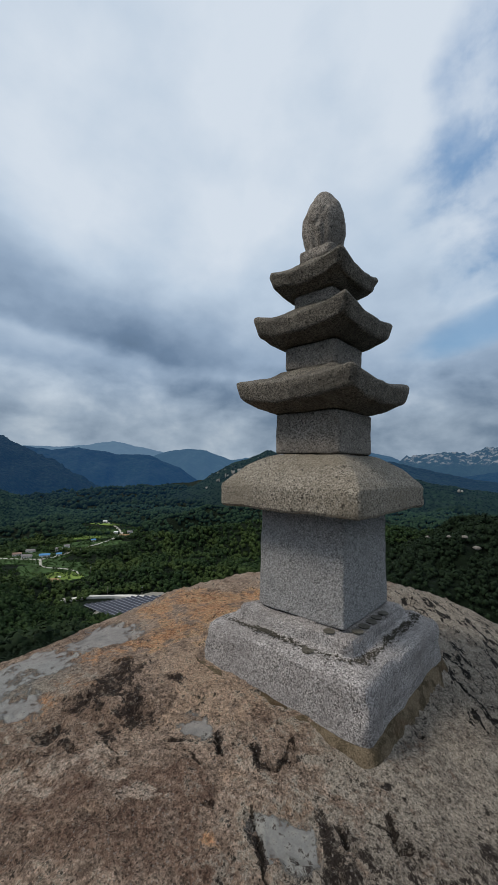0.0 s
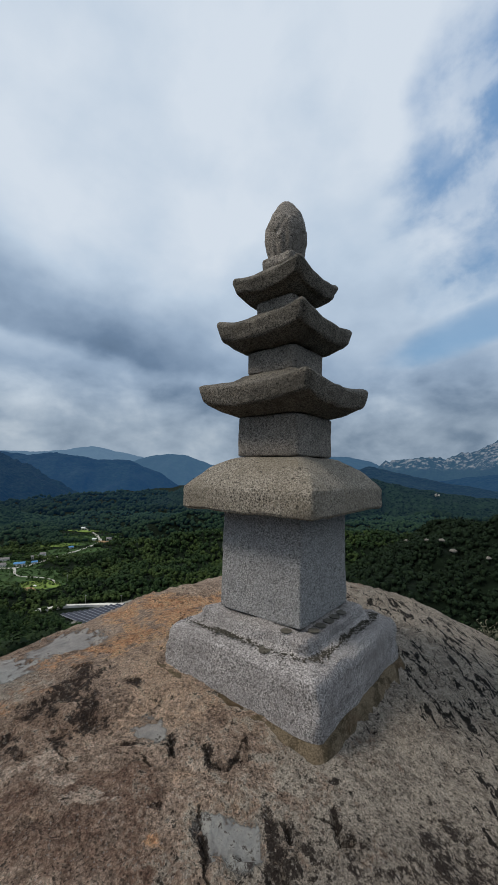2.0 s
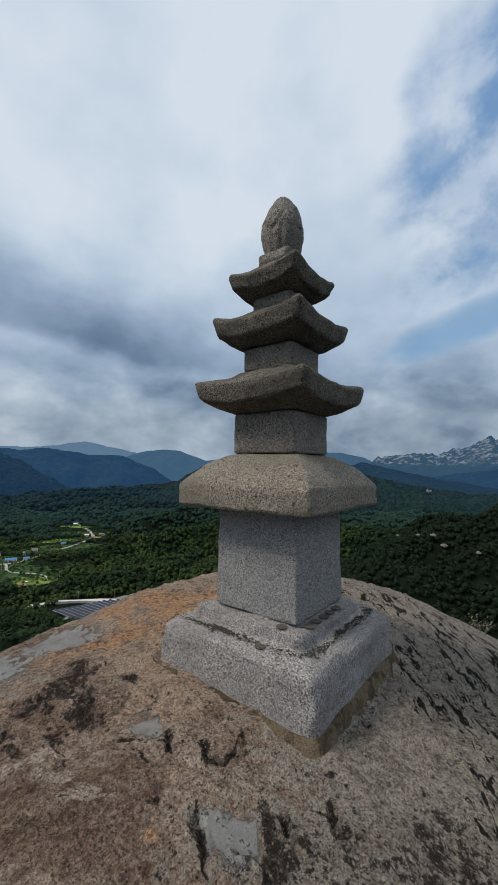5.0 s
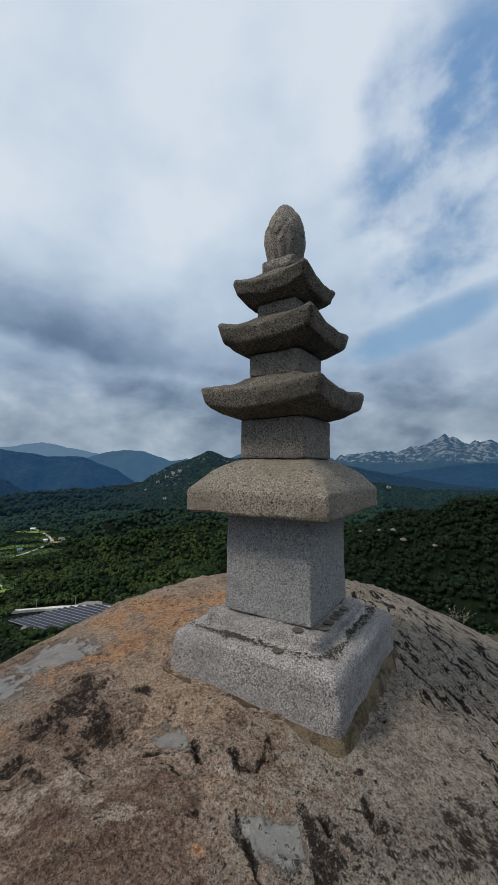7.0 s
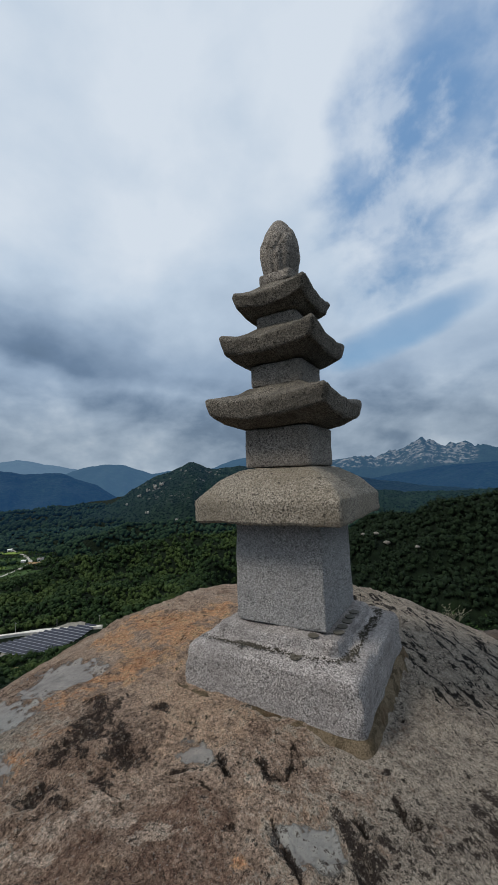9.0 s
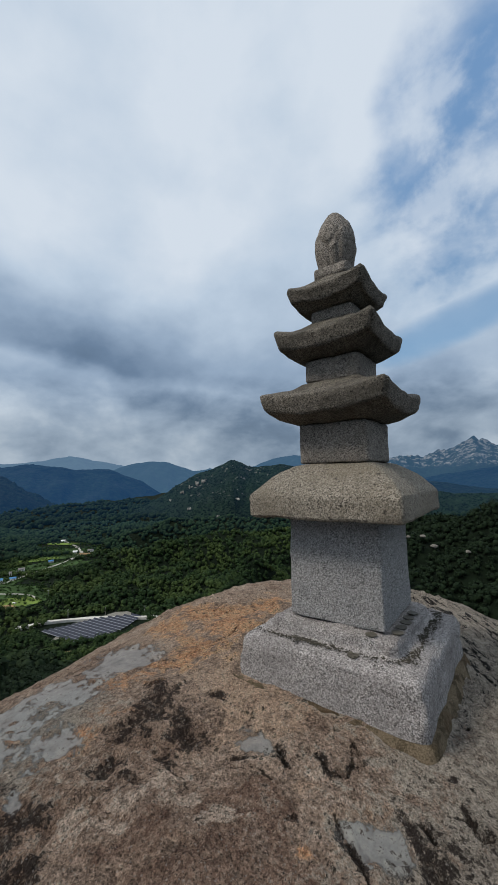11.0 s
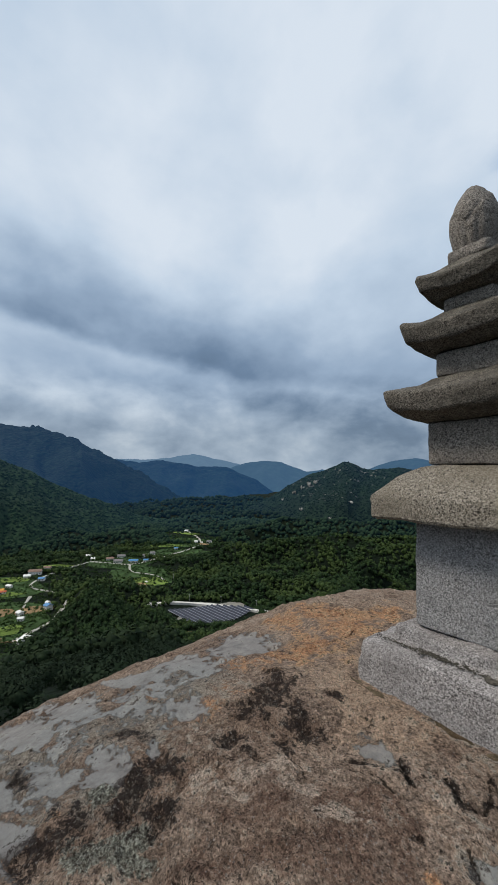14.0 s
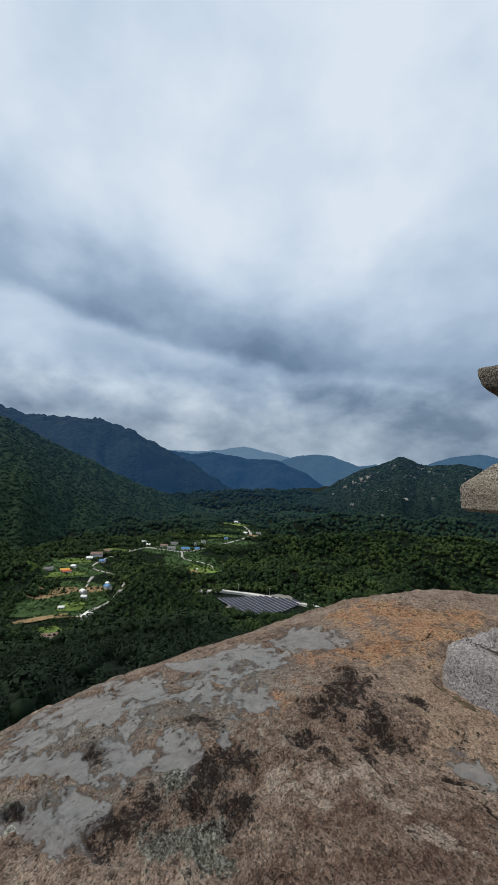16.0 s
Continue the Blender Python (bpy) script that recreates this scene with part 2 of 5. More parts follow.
    base = k.mix(k.math("MULTIPLY", slab, 0.84), base, k.ramp(k.math("ADD", k.math("MULTIPLY", mid, 0.6), k.math("MULTIPLY", med, 0.4)),
                                                              [(0.36, (0.08, 0.087, 0.09)), (0.46, (0.130, 0.141, 0.147)), (0.54, (0.160, 0.171, 0.176)), (0.62, (0.25, 0.255, 0.24))]))
    lich = mask("lichen", 0.30, 0.52, 1.0, 1.8, 0.9)
    base = k.mix(k.math("MULTIPLY", lich, 0.85), base, k.ramp(k.noise(c, 190.0, 4.0, 0.7), [(0.40, (0.05, 0.052, 0.042)), (0.50, (0.25, 0.265, 0.22)), (0.60, (0.50, 0.52, 0.44))]))
    dark = k.math("MULTIPLY", mask("dark", 0.30, 0.56, 2.6, 1.8, 2.0), k.step(k.noise(c, 75.0, 6.0, 0.72), 0.38, 0.50, 0.6, 1.0))
    base = k.mix(k.math("MULTIPLY", dark, 0.94), base, k.ramp(fine, [(0.3, (0.008, 0.006, 0.005)), (0.7, (0.040, 0.026, 0.023))]))
    # black crust in streaks along the fall of the stone
    s = k.n("ShaderNodeMapping", {"Vector": c, "Rotation": (0, 0, radians(54.0))}).outputs[0]
    s1 = k.n("ShaderNodeMapping", {"Vector": s, "Scale": (10.0, 32.0, 15.0)}).outputs[0]
    s2 = k.n("ShaderNodeMapping", {"Vector": s, "Scale": (70.0, 112.0, 80.0)}).outputs[0]
    lines = k.step(k.noise(s1, 1.0, 4.0, 0.6, 0.8), 0.50, 0.62)
    flecks = k.noise(s2, 1.0, 7.0, 0.66, 0.5)
    black = k.step(k.math("ADD", flecks, k.math("MULTIPLY", k.math("MULTIPLY", lines, k.attr("black")), 0.26)), 0.605, 0.63)
    black = k.math("MULTIPLY", black, k.step(k.attr("black"), 0.12, 0.32))
    base = k.mix(k.math("MULTIPLY", black, 0.96), base, (0.008, 0.007, 0.007, 1))
    # scattered black crust spots and pits everywhere but on the fresh slabs
    free = k.math("SUBTRACT", 1.0, slab)
    crust = k.math("MULTIPLY", k.step(k.noise(c, 64.0, 7.0, 0.72, 0.3), 0.572, 0.622), k.step(k.noise(c, 7.0, 4.0, 0.6), 0.42, 0.56))
    base = k.mix(k.math("MULTIPLY", k.math("MULTIPLY", crust, 0.85), free), base, (0.018, 0.014, 0.012, 1))
    cr = k.n("ShaderNodeVectorMath", {0: c, 1: k.n("ShaderNodeTexNoise", {"Vector": c, "Scale": 9.0, "Detail": 7.0}).outputs["Color"]}, operation="ADD").outputs[0]
    crack = k.voronoi(cr, 3.6, "DISTANCE_TO_EDGE")
    crackm = k.math("MULTIPLY", k.math("MULTIPLY", k.step(crack, 0.010, 0.002), k.step(k.noise(c, 5.0, 3.0), 0.5, 0.6)), free)
    crackm = k.math("MAXIMUM", crackm, k.step(k.math("ADD", k.attr("split"), k.math("MULTIPLY", k.math("SUBTRACT", fine, 0.5), 1.2)), 0.35, 0.6))
    base = k.mix(k.math("MULTIPLY", crackm, 0.85), base, (0.012, 0.009, 0.007, 1))
    grains = k.n("ShaderNodeSeparateColor", {0: k.n("ShaderNodeTexVoronoi", {"Vector": c, "Scale": 380.0}).outputs["Color"]}).outputs[0]
    base = k.mix(k.math("MULTIPLY", k.step(grains, 0.95, 0.98, 0.0, 0.5), free), base, (0.42, 0.38, 0.34, 1))
    base = k.mix(k.math("MULTIPLY", k.step(grains, 0.14, 0.08, 0.0, 0.6), free), base, (0.025, 0.02, 0.017, 1))
    # grain by grain brightness
    gr = k.n("ShaderNodeSeparateColor", {0: k.n("ShaderNodeTexVoronoi", {"Vector": c, "Scale": 480.0}).outputs["Color"]}).outputs[1]
    gr = k.step(gr, 0.0, 1.0, 0.66, 1.36)
    gcol = k.n("ShaderNodeCombineXYZ", {0: gr, 1: gr, 2: gr}).outputs[0]
    base = k.mix(k.math("MULTIPLY", free, 0.85), base, k.mix(1.0, base, gcol, "MULTIPLY"))
    # the crust breaks into small lumps with dark gaps
    jig = k.n("ShaderNodeVectorMath", {0: c, 1: k.n("ShaderNodeVectorMath", {0: k.n("ShaderNodeTexNoise", {"Vector": c, "Scale": 70.0, "Detail": 4.0}).outputs["Color"], 1: (0.014, 0.014, 0.014)}, operation="MULTIPLY").outputs[0]}, operation="ADD").outputs[0]
    lump = k.voronoi(jig, 118.0)
    lump2 = k.voronoi(jig, 230.0)
    gaps = k.math("MULTIPLY", k.step(k.math("ADD", lump, k.math("MULTIPLY", lump2, 0.6)), 0.62, 1.05), k.step(k.math("ADD", mid, k.math("MULTIPLY", med, 0.5)), 0.86, 0.66, 0.25, 1.0))
    gaps = k.math("MULTIPLY", gaps, free)
    base = k.mix(k.math("MULTIPLY", gaps, 0.32), base, k.mix(0.75, base, (0.02, 0.014, 0.011, 1), "MULTIPLY"))
    base = k.mix(k.math("MULTIPLY", gaps, 0.18), base, (0.03, 0.021, 0.016, 1))
    h = k.math("ADD", k.math("MULTIPLY", med, 1.5), k.math("ADD", k.math("MULTIPLY", fine, 0.9), k.math("MULTIPLY", crackm, -0.8)))
    h = k.math("ADD", h, k.math("ADD", k.math("MULTIPLY", crust, -0.25), k.math("MULTIPLY", gaps, -0.35)))
    h = k.math("MULTIPLY", h, k.math("SUBTRACT", 1.0, k.math("MULTIPLY", slab, 0.8)))
    finish(k, base, k.math("SUBTRACT", 0.95, k.math("MULTIPLY", slab, 0.2)), k.bump(h, 1.0, 0.02), spec=0.15)
    return m


def foliage(name, a, b, c3, scale, air=None, power=0.0, rocks=0.0, bump=2.0, spread=0.575):
    """Woods seen from afar; air: the air's light before a far range, put into emission."""
    m, k = material(name)
    c = k.coords()
    n1 = k.noise(c, scale, 6.0, 0.65)
    n2 = k.noise(c, scale * 0.16, 5.0, 0.6)
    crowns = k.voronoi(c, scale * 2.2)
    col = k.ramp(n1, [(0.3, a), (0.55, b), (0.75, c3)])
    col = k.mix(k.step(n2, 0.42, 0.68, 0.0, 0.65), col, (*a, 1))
    # shade in the gaps between crowns, darkened in the colour
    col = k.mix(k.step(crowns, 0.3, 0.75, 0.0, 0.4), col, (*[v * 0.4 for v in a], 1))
    if rocks:
        rm = k.math("MULTIPLY", k.step(k.noise(c, scale * 0.9, 7.0, 0.7), spread, spread + 0.065), k.step(k.attr("bare"), 0.3, 0.7))
        col = k.mix(k.math("MULTIPLY", rm, rocks), col, k.ramp(n1, [(0.35, (0.08, 0.08, 0.08)), (0.65, (0.25, 0.235, 0.215))]))
    h = k.math("SUBTRACT", n1, crowns)
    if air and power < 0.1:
        # the nearer hills: hardly any haze emission at the foot, more towards their crests far off
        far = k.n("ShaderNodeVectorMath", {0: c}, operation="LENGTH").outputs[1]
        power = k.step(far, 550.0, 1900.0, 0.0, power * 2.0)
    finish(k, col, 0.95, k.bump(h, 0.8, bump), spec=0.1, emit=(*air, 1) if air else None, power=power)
    return m


def crown_material(name, a, b, dry):
    m, k = material(name)
    c = k.coords()
    isl = k.n("ShaderNodeNewGeometry").outputs["Random Per Island"]
    n1 = k.noise(c, 0.9, 5.0, 0.7)
    patch = k.noise(c, 0.012, 4.0, 0.55)
    col = k.mix(isl, (*a, 1), (*b, 1))
    col = k.mix(k.step(n1, 0.45, 0.65, 0.0, 0.6), col, (*[v * 0.5 for v in a], 1))
    col = k.mix(k.step(patch, 0.48, 0.66, 0.0, 0.7), col, (*dry, 1))
    finish(k, col, 0.9, k.bump(k.noise(c, 1.6, 4.0, 0.7), 1.0, 1.2), spec=0.12)
    return m


def plain(name, col, var=0.25, scale=2.0, rough=0.8, metallic=0.0, spec=0.4, bump=0.0):
    m, k = material(name)
    c = k.coords()
    f = k.noise(c, scale, 5.0, 0.6)
    out = k.mix(k.step(f, 0.3, 0.7), (*[v * (1 - var) for v in col], 1), (*[min(1.0, v * (1 + var)) for v in col], 1))
    g = k.noise(c, scale * 9.0, 3.0, 0.6)
    out = k.mix(k.step(g, 0.5, 0.75, 0.0, 0.35), out, (*[v * 0.6 for v in col], 1))
    finish(k, out, rough, k.bump(g, 0.5, bump) if bump else None, metallic, spec)
    return m


def sandy_mortar():
    """Crumbly sand mortar, damp and mossy in blotches."""
    m, k = material("mortar")
    c = k.coords()
    grain = k.noise(c, 420.0, 4.0, 0.75)
    blot = k.noise(c, 26.0, 7.0, 0.68)
    col = k.ramp(grain, [(0.36, (0.095, 0.073, 0.046)), (0.5, (0.20, 0.153, 0.100)), (0.64, (0.33, 0.262, 0.183))])
    col = k.mix(k.step(blot, 0.44, 0.60, 0.0, 0.8), col, k.ramp(grain, [(0.35, (0.028, 0.022, 0.013)), (0.65, (0.092, 0.074, 0.045))]))
    col = k.mix(k.step(k.noise(c, 11.0, 5.0, 0.6), 0.52, 0.66, 0.0, 0.5), col, (0.10, 0.055, 0.030, 1))
    h = k.math("ADD", k.math("MULTIPLY", grain, 0.6), k.math("MULTIPLY", blot, 1.2))
    finish(k, col, 0.96, k.bump(h, 1.0, 0.010), spec=0.1)
    return m


ROCK = rock_material()
MORTAR = sandy_mortar()
COIN = plain("coin_metal", (0.12, 0.11, 0.09), 0.3, 120.0, 0.6, 0.5)
GRIT = plain("dark_grit", (0.05, 0.045, 0.035), 0.4, 200.0, 0.95)
# near-black floor: the shade under the trees is put into its colour
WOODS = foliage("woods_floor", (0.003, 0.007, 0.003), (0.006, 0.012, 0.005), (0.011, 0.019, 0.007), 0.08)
LEAF = crown_material("leaf_green", (0.022, 0.05, 0.014), (0.05, 0.095, 0.026), (0.07, 0.11, 0.028))
BARK = plain("bark", (0.09, 0.07, 0.055), 0.4, 6.0, 0.95)
GRASS = plain("field_grass", (0.115, 0.165, 0.04), 0.45, 0.06, 0.95, spec=0.05)
CROP = plain("field_crop", (0.04, 0.07, 0.026), 0.5, 0.08, 0.95, spec=0.05)
SOIL = plain("bare_soil", (0.24, 0.165, 0.09), 0.3, 0.1, 0.95, spec=0.05)
CONCRETE = plain("concrete", (0.36, 0.345, 0.31), 0.15, 0.3, 0.9)
PANEL = plain("solar_glass", (0.022, 0.026, 0.042), 0.15, 0.2, 0.55, 0.0, 0.25)
GRAVEL = plain("gravel", (0.20, 0.19, 0.165), 0.2, 0.3, 0.95)
STEEL = plain("galvanised_steel", (0.45, 0.46, 0.47), 0.15, 0.5, 0.5, 0.6)
WALLW = plain("house_plaster", (0.62, 0.60, 0.56), 0.15, 0.4, 0.9)
ROOF_BLUE = plain("roof_blue", (0.06, 0.20, 0.40), 0.15, 0.4, 0.5)
ROOF_GREY = plain("roof_grey", (0.16, 0.15, 0.15), 0.2, 0.4, 0.8)
ROOF_RED = plain("roof_red", (0.42, 0.10, 0.04), 0.2, 0.4, 0.7)
ROOF_BROWN = plain("roof_brown", (0.20, 0.13, 0.10), 0.2, 0.4, 0.8)
ROOF_WHITE = plain("roof_white", (0.72, 0.72, 0.70), 0.1, 0.4, 0.6)
ORANGE = plain("roof_orange", (0.62, 0.30, 0.05), 0.2, 0.4, 0.7)
GLASS = plain("window_dark", (0.03, 0.035, 0.04), 0.1, 1.0, 0.2)
BOULDER = plain("pale_boulder", (0.17, 0.158, 0.14), 0.5, 0.5, 0.95, bump=0.3)
TWIG = plain("dry_twig", (0.15, 0.145, 0.10), 0.3, 30.0, 0.9)


# ---- building helpers ----
def mesh_object(name, verts, faces, mat, smooth=True):
    me = bpy.data.meshes.new(name)
    me.from_pydata([tuple(v) for v in verts], [], faces)
    me.materials.append(mat)
    if smooth:
        me.polygons.foreach_set("use_smooth", [True] * len(me.polygons))
    me.update()
    return new(name, me)


def quick_mesh(name, verts, tris, mat, smooth=False, normals=None):
    """A mesh from numpy arrays (n, 3) and (m, 3 or 4)."""
    me = bpy.data.meshes.new(name)
    k = tris.shape[1]
    me.vertices.add(len(verts))
    me.vertices.foreach_set("co", np.asarray(verts, np.float32).ravel())
    me.loops.add(tris.size)
    me.loops.foreach_set("vertex_index", np.asarray(tris, np.int32).ravel())
    me.polygons.add(len(tris))
    me.polygons.foreach_set("loop_start", np.arange(0, tris.size, k, dtype=np.int32))
    me.polygons.foreach_set("use_smooth", np.full(len(tris), smooth))
    me.materials.append(mat)
    me.update(calc_edges=True)
    me.validate()
    if normals is not None:
        me.attributes.new("custom_normal", "FLOAT_VECTOR", "POINT").data.foreach_set("vector", np.asarray(normals, np.float32).ravel())
    return new(name, me)


def part(name, bm, mat, parent, label=""):
    me = bpy.data.meshes.new(name)
    bm.normal_update()
    bm.to_mesh(me)
    bm.free()
    me.materials.append(mat)
    ob = new(name, me)
    ob.parent = parent
    return tagged(ob, label)


def hash2(i, j, seed):
    h = np.sin(i * 127.1 + j * 311.7 + seed * 74.7) * 43758.5453
    return h - np.floor(h)


def vnoise(x, y, seed=0):
    i, j = np.floor(x), np.floor(y)
    u, v = x - i, y - j
    u, v = u * u * (3 - 2 * u), v * v * (3 - 2 * v)
    a, b = hash2(i, j, seed), hash2(i + 1, j, seed)
    c, d = hash2(i, j + 1, seed), hash2(i + 1, j + 1, seed)
    return (a + (b - a) * u) * (1 - v) + (c + (d - c) * u) * v


def fbm(x, y, octaves=5, seed=0, gain=0.5):
    s, amp, tot = 0.0, 1.0, 0.0
    for o in range(octaves):
        s = s + amp * (vnoise(x, y, seed + o * 13) - 0.5)
        tot += amp
        amp *= gain
        x, y = x * 2.03 + 17.3, y * 2.03 - 9.1
    return s / tot * 2.0


def grid_faces(nu, nv, closed=False):
    i, j = np.meshgrid(np.arange(nu - (0 if closed else 1)), np.arange(nv - 1), indexing="ij")
    i2 = (i + 1) % nu
    return np.stack([i * nv + j, i2 * nv + j, i2 * nv + j + 1, i * nv + j + 1], -1).reshape(-1, 4)


# ---- the rock dome ----
def rock_z(x, y):
    z = -0.1255 - 0.0904 * x - 0.0114 * y - 0.2255 * x * x - 0.0854 * x * y - 0.0928 * y * y
    z = z - 0.1 * np.maximum(0, np.hypot(x - 0.1, y + 0.2) - 0.8) ** 2
    z = z - 0.045 * np.exp(-((x + 1.15) ** 2 + (y + 0.08) ** 2) / 0.11) + 0.045 * np.exp(-((x + 1.18) ** 2 + (y + 1.0) ** 2) / 0.12)
    return z - 0.5 * np.maximum(0, np.hypot(x + 0.1, y) - 1.7) ** 2


def spots(x, y, items):
    """Soft round spots (x, y, rx, ry, turn in degrees), the strongest at each place."""
    out = np.zeros_like(x)
    ox = 0.07 * fbm(x * 9, y * 9, 5, 5, 0.6) + 0.035 * fbm(x * 31, y * 31, 4, 15, 0.6)
    oy = 0.07 * fbm(x * 9, y * 9, 5, 9, 0.6) + 0.035 * fbm(x * 31, y * 31, 4, 19, 0.6)
    for cx, cy, rx, ry, turn in items:
        a = radians(turn)
        k = min(1.0, math.sqrt(rx * ry) / 0.065)
        wx, wy = x + k * ox - cx, y + k * oy - cy
        u, v = wx * math.cos(a) + wy * math.sin(a), -wx * math.sin(a) + wy * math.cos(a)
        out = np.maximum(out, np.clip(1.0 - 0.5 * np.sqrt((u / rx) ** 2 + (v / ry) ** 2), 0, 1))
    return out


def build_rock():
    gx = np.concatenate([np.linspace(-4.3, -1.25, 90)[:-1], np.linspace(-1.25, -0.7, 90)[:-1], np.linspace(-0.7, 0.65, 330), np.linspace(0.65, 4.3, 100)[1:]])
    gy = np.concatenate([np.linspace(-4.4, -1.05, 75)[:-1], np.linspace(-1.05, 0.35, 340)[:-1], np.linspace(0.35, 1.4, 120), np.linspace(1.4, 4.4, 80)[1:]])
    x, y = np.meshgrid(gx, gy, indexing="ij")
    slab = spots(x, y, [(-0.578, -0.67, 0.091, 0.044, 12), (-0.439, -0.581, 0.062, 0.043, 2), (-0.384, -0.765, 0.059, 0.036, 9), (-0.418, -0.824, 0.081, 0.034, 30), (-0.343, -0.684, 0.028, 0.015, 162), (-0.537, -0.953, 0.157, 0.034, 29), (-0.35, -0.987, 0.085, 0.033, 29),
                    (-0.367, -0.939, 0.058, 0.025, 25), (-0.471, -0.85, 0.074, 0.026, 30), (-0.65, -0.268, 0.147, 0.077, 1), (-0.671, -0.441, 0.145, 0.061, 9), (-0.727, -0.579, 0.186, 0.056, 9), (-0.774, -0.744, 0.254, 0.048, 12), (-0.767, -0.9, 0.246, 0.04, 17),
                    (-0.786, -0.998, 0.16, 0.029, 16), (-0.772, -0.846, 0.222, 0.045, 15), (-0.075, -0.386, 0.022, 0.013, 102)])
    slab = np.maximum(slab, spots(x, y, [(-0.065, -0.376, 0.033, 0.025, 13), (0.188, -0.423, 0.027, 0.027, 59)]))
    dark = spots(x, y, [(-0.342, -0.371, 0.041, 0.026, 136), (-0.332, -0.448, 0.03, 0.029, 16), (-0.309, -0.498, 0.024, 0.023, 11), (-0.252, -0.402, 0.055, 0.015, 133), (-0.201, -0.424, 0.027, 0.02, 116), (-0.184, -0.488, 0.023, 0.012, 131), (-0.299, -0.7, 0.041, 0.023, 39),
                    (-0.297, -0.744, 0.032, 0.022, 19), (-0.255, -0.776, 0.031, 0.02, 34), (-0.214, -0.747, 0.036, 0.021, 42), (-0.304, -0.848, 0.037, 0.022, 20), (-0.293, -0.892, 0.034, 0.017, 29), (-0.288, -0.925, 0.034, 0.016, 30), (-0.256, -0.568, 0.023, 0.014, 46),
                    (-0.434, -0.699, 0.046, 0.016, 36), (-0.503, -0.896, 0.036, 0.013, 24), (-0.421, -1.017, 0.029, 0.008, 33)])
    dark = np.maximum(dark, spots(x, y, [(-0.338, -0.354, 0.051, 0.025, 176), (-0.318, -0.424, 0.048, 0.023, 8), (-0.321, -0.481, 0.048, 0.016, 20), (-0.205, -0.416, 0.048, 0.021, 161), (-0.171, -0.499, 0.023, 0.009, 164), (-0.004, -0.373, 0.028, 0.005, 143), (0.062, -0.349, 0.015, 0.007, 140),
                    (0.102, -0.292, 0.022, 0.005, 131), (0.101, -0.353, 0.021, 0.006, 44), (0.114, -0.323, 0.015, 0.008, 45), (0.224, -0.382, 0.036, 0.01, 128), (0.255, -0.415, 0.029, 0.017, 124), (0.244, -0.361, 0.019, 0.006, 124), (0.29, -0.3, 0.024, 0.006, 117),
                    (0.317, -0.316, 0.014, 0.005, 50), (0.168, -0.457, 0.027, 0.005, 139)]))
    dark = np.maximum(dark, spots(x, y, [(0.071, -0.463, 0.009, 0.006, 35), (-0.074, -0.429, 0.018, 0.005, 37), (0.259, -0.242, 0.009, 0.005, 58), (0.264, -0.076, 0.013, 0.007, 75), (-0.225, -0.309, 0.02, 0.01, 25), (-0.198, -0.565, 0.02, 0.009, 16)]))
    dark = np.maximum(dark, 0.58 * spots(x, y, [(0.277, -0.387, 0.055, 0.033, 53), (0.343, -0.317, 0.068, 0.032, 56), (0.398, -0.223, 0.064, 0.032, 69), (0.451, -0.189, 0.06, 0.027, 74), (0.394, -0.288, 0.076, 0.015, 51)]))
    orange = spots(x, y, [(-0.484, -1.009, 0.07, 0.023, 13), (-0.404, -0.945, 0.035, 0.01, 36), (-0.34, -0.871, 0.025, 0.013, 12), (-0.67, -0.978, 0.151, 0.018, 26), (-0.487, -0.65, 0.06, 0.029, 167), (-0.568, -0.598, 0.037, 0.021, 3), (-0.394, -0.526, 0.049, 0.038, 171),
                    (-0.385, -0.59, 0.036, 0.023, 31), (-0.415, -0.173, 0.057, 0.047, 55), (-0.453, -0.344, 0.082, 0.037, 39), (-0.487, -0.717, 0.044, 0.022, 23), (-0.426, 0.039, 0.123, 0.095, 89), (-0.599, 0.122, 0.119, 0.103, 155), (-0.46, 0.271, 0.111, 0.059, 109)])
    orange = np.maximum(orange, spots(x, y, [(-0.481, 0.11, 0.152, 0.086, 160), (-0.423, -0.144, 0.1, 0.047, 8), (-0.672, 0.104, 0.181, 0.069, 166), (-0.448, -0.239, 0.083, 0.034, 8), (-0.472, -0.355, 0.117, 0.031, 12), (-0.419, -0.457, 0.084, 0.024, 15), (0.11, -0.5, 0.013, 0.01, 6),
                    (-0.664, -0.05, 0.159, 0.045, 158)]))
    tan = spots(x, y, [(-0.159, -0.223, 0.11, 0.06, 107), (-0.254, -0.244, 0.134, 0.066, 121), (-0.123, -0.353, 0.09, 0.038, 62)])
    tan = np.maximum(tan, spots(x, y, [(-0.166, -0.304, 0.095, 0.067, 6), (-0.054, -0.267, 0.058, 0.048, 19), (0.121, -0.235, 0.067, 0.031, 49), (0.296, -0.212, 0.079, 0.034, 57), (0.266, -0.275, 0.071, 0.023, 51), (0.314, -0.042, 0.075, 0.038, 81), (0.173, -0.361, 0.067, 0.015, 46),
                    (0.057, -0.402, 0.034, 0.015, 40), (-0.051, -0.59, 0.026, 0.013, 22)]))
    brown = spots(x, y, [(-0.088, -0.56, 0.068, 0.034, 20), (0.038, -0.541, 0.079, 0.035, 33), (0.029, -0.605, 0.074, 0.029, 32), (0.036, -0.475, 0.06, 0.034, 30), (0.12, -0.545, 0.055, 0.02, 38)])
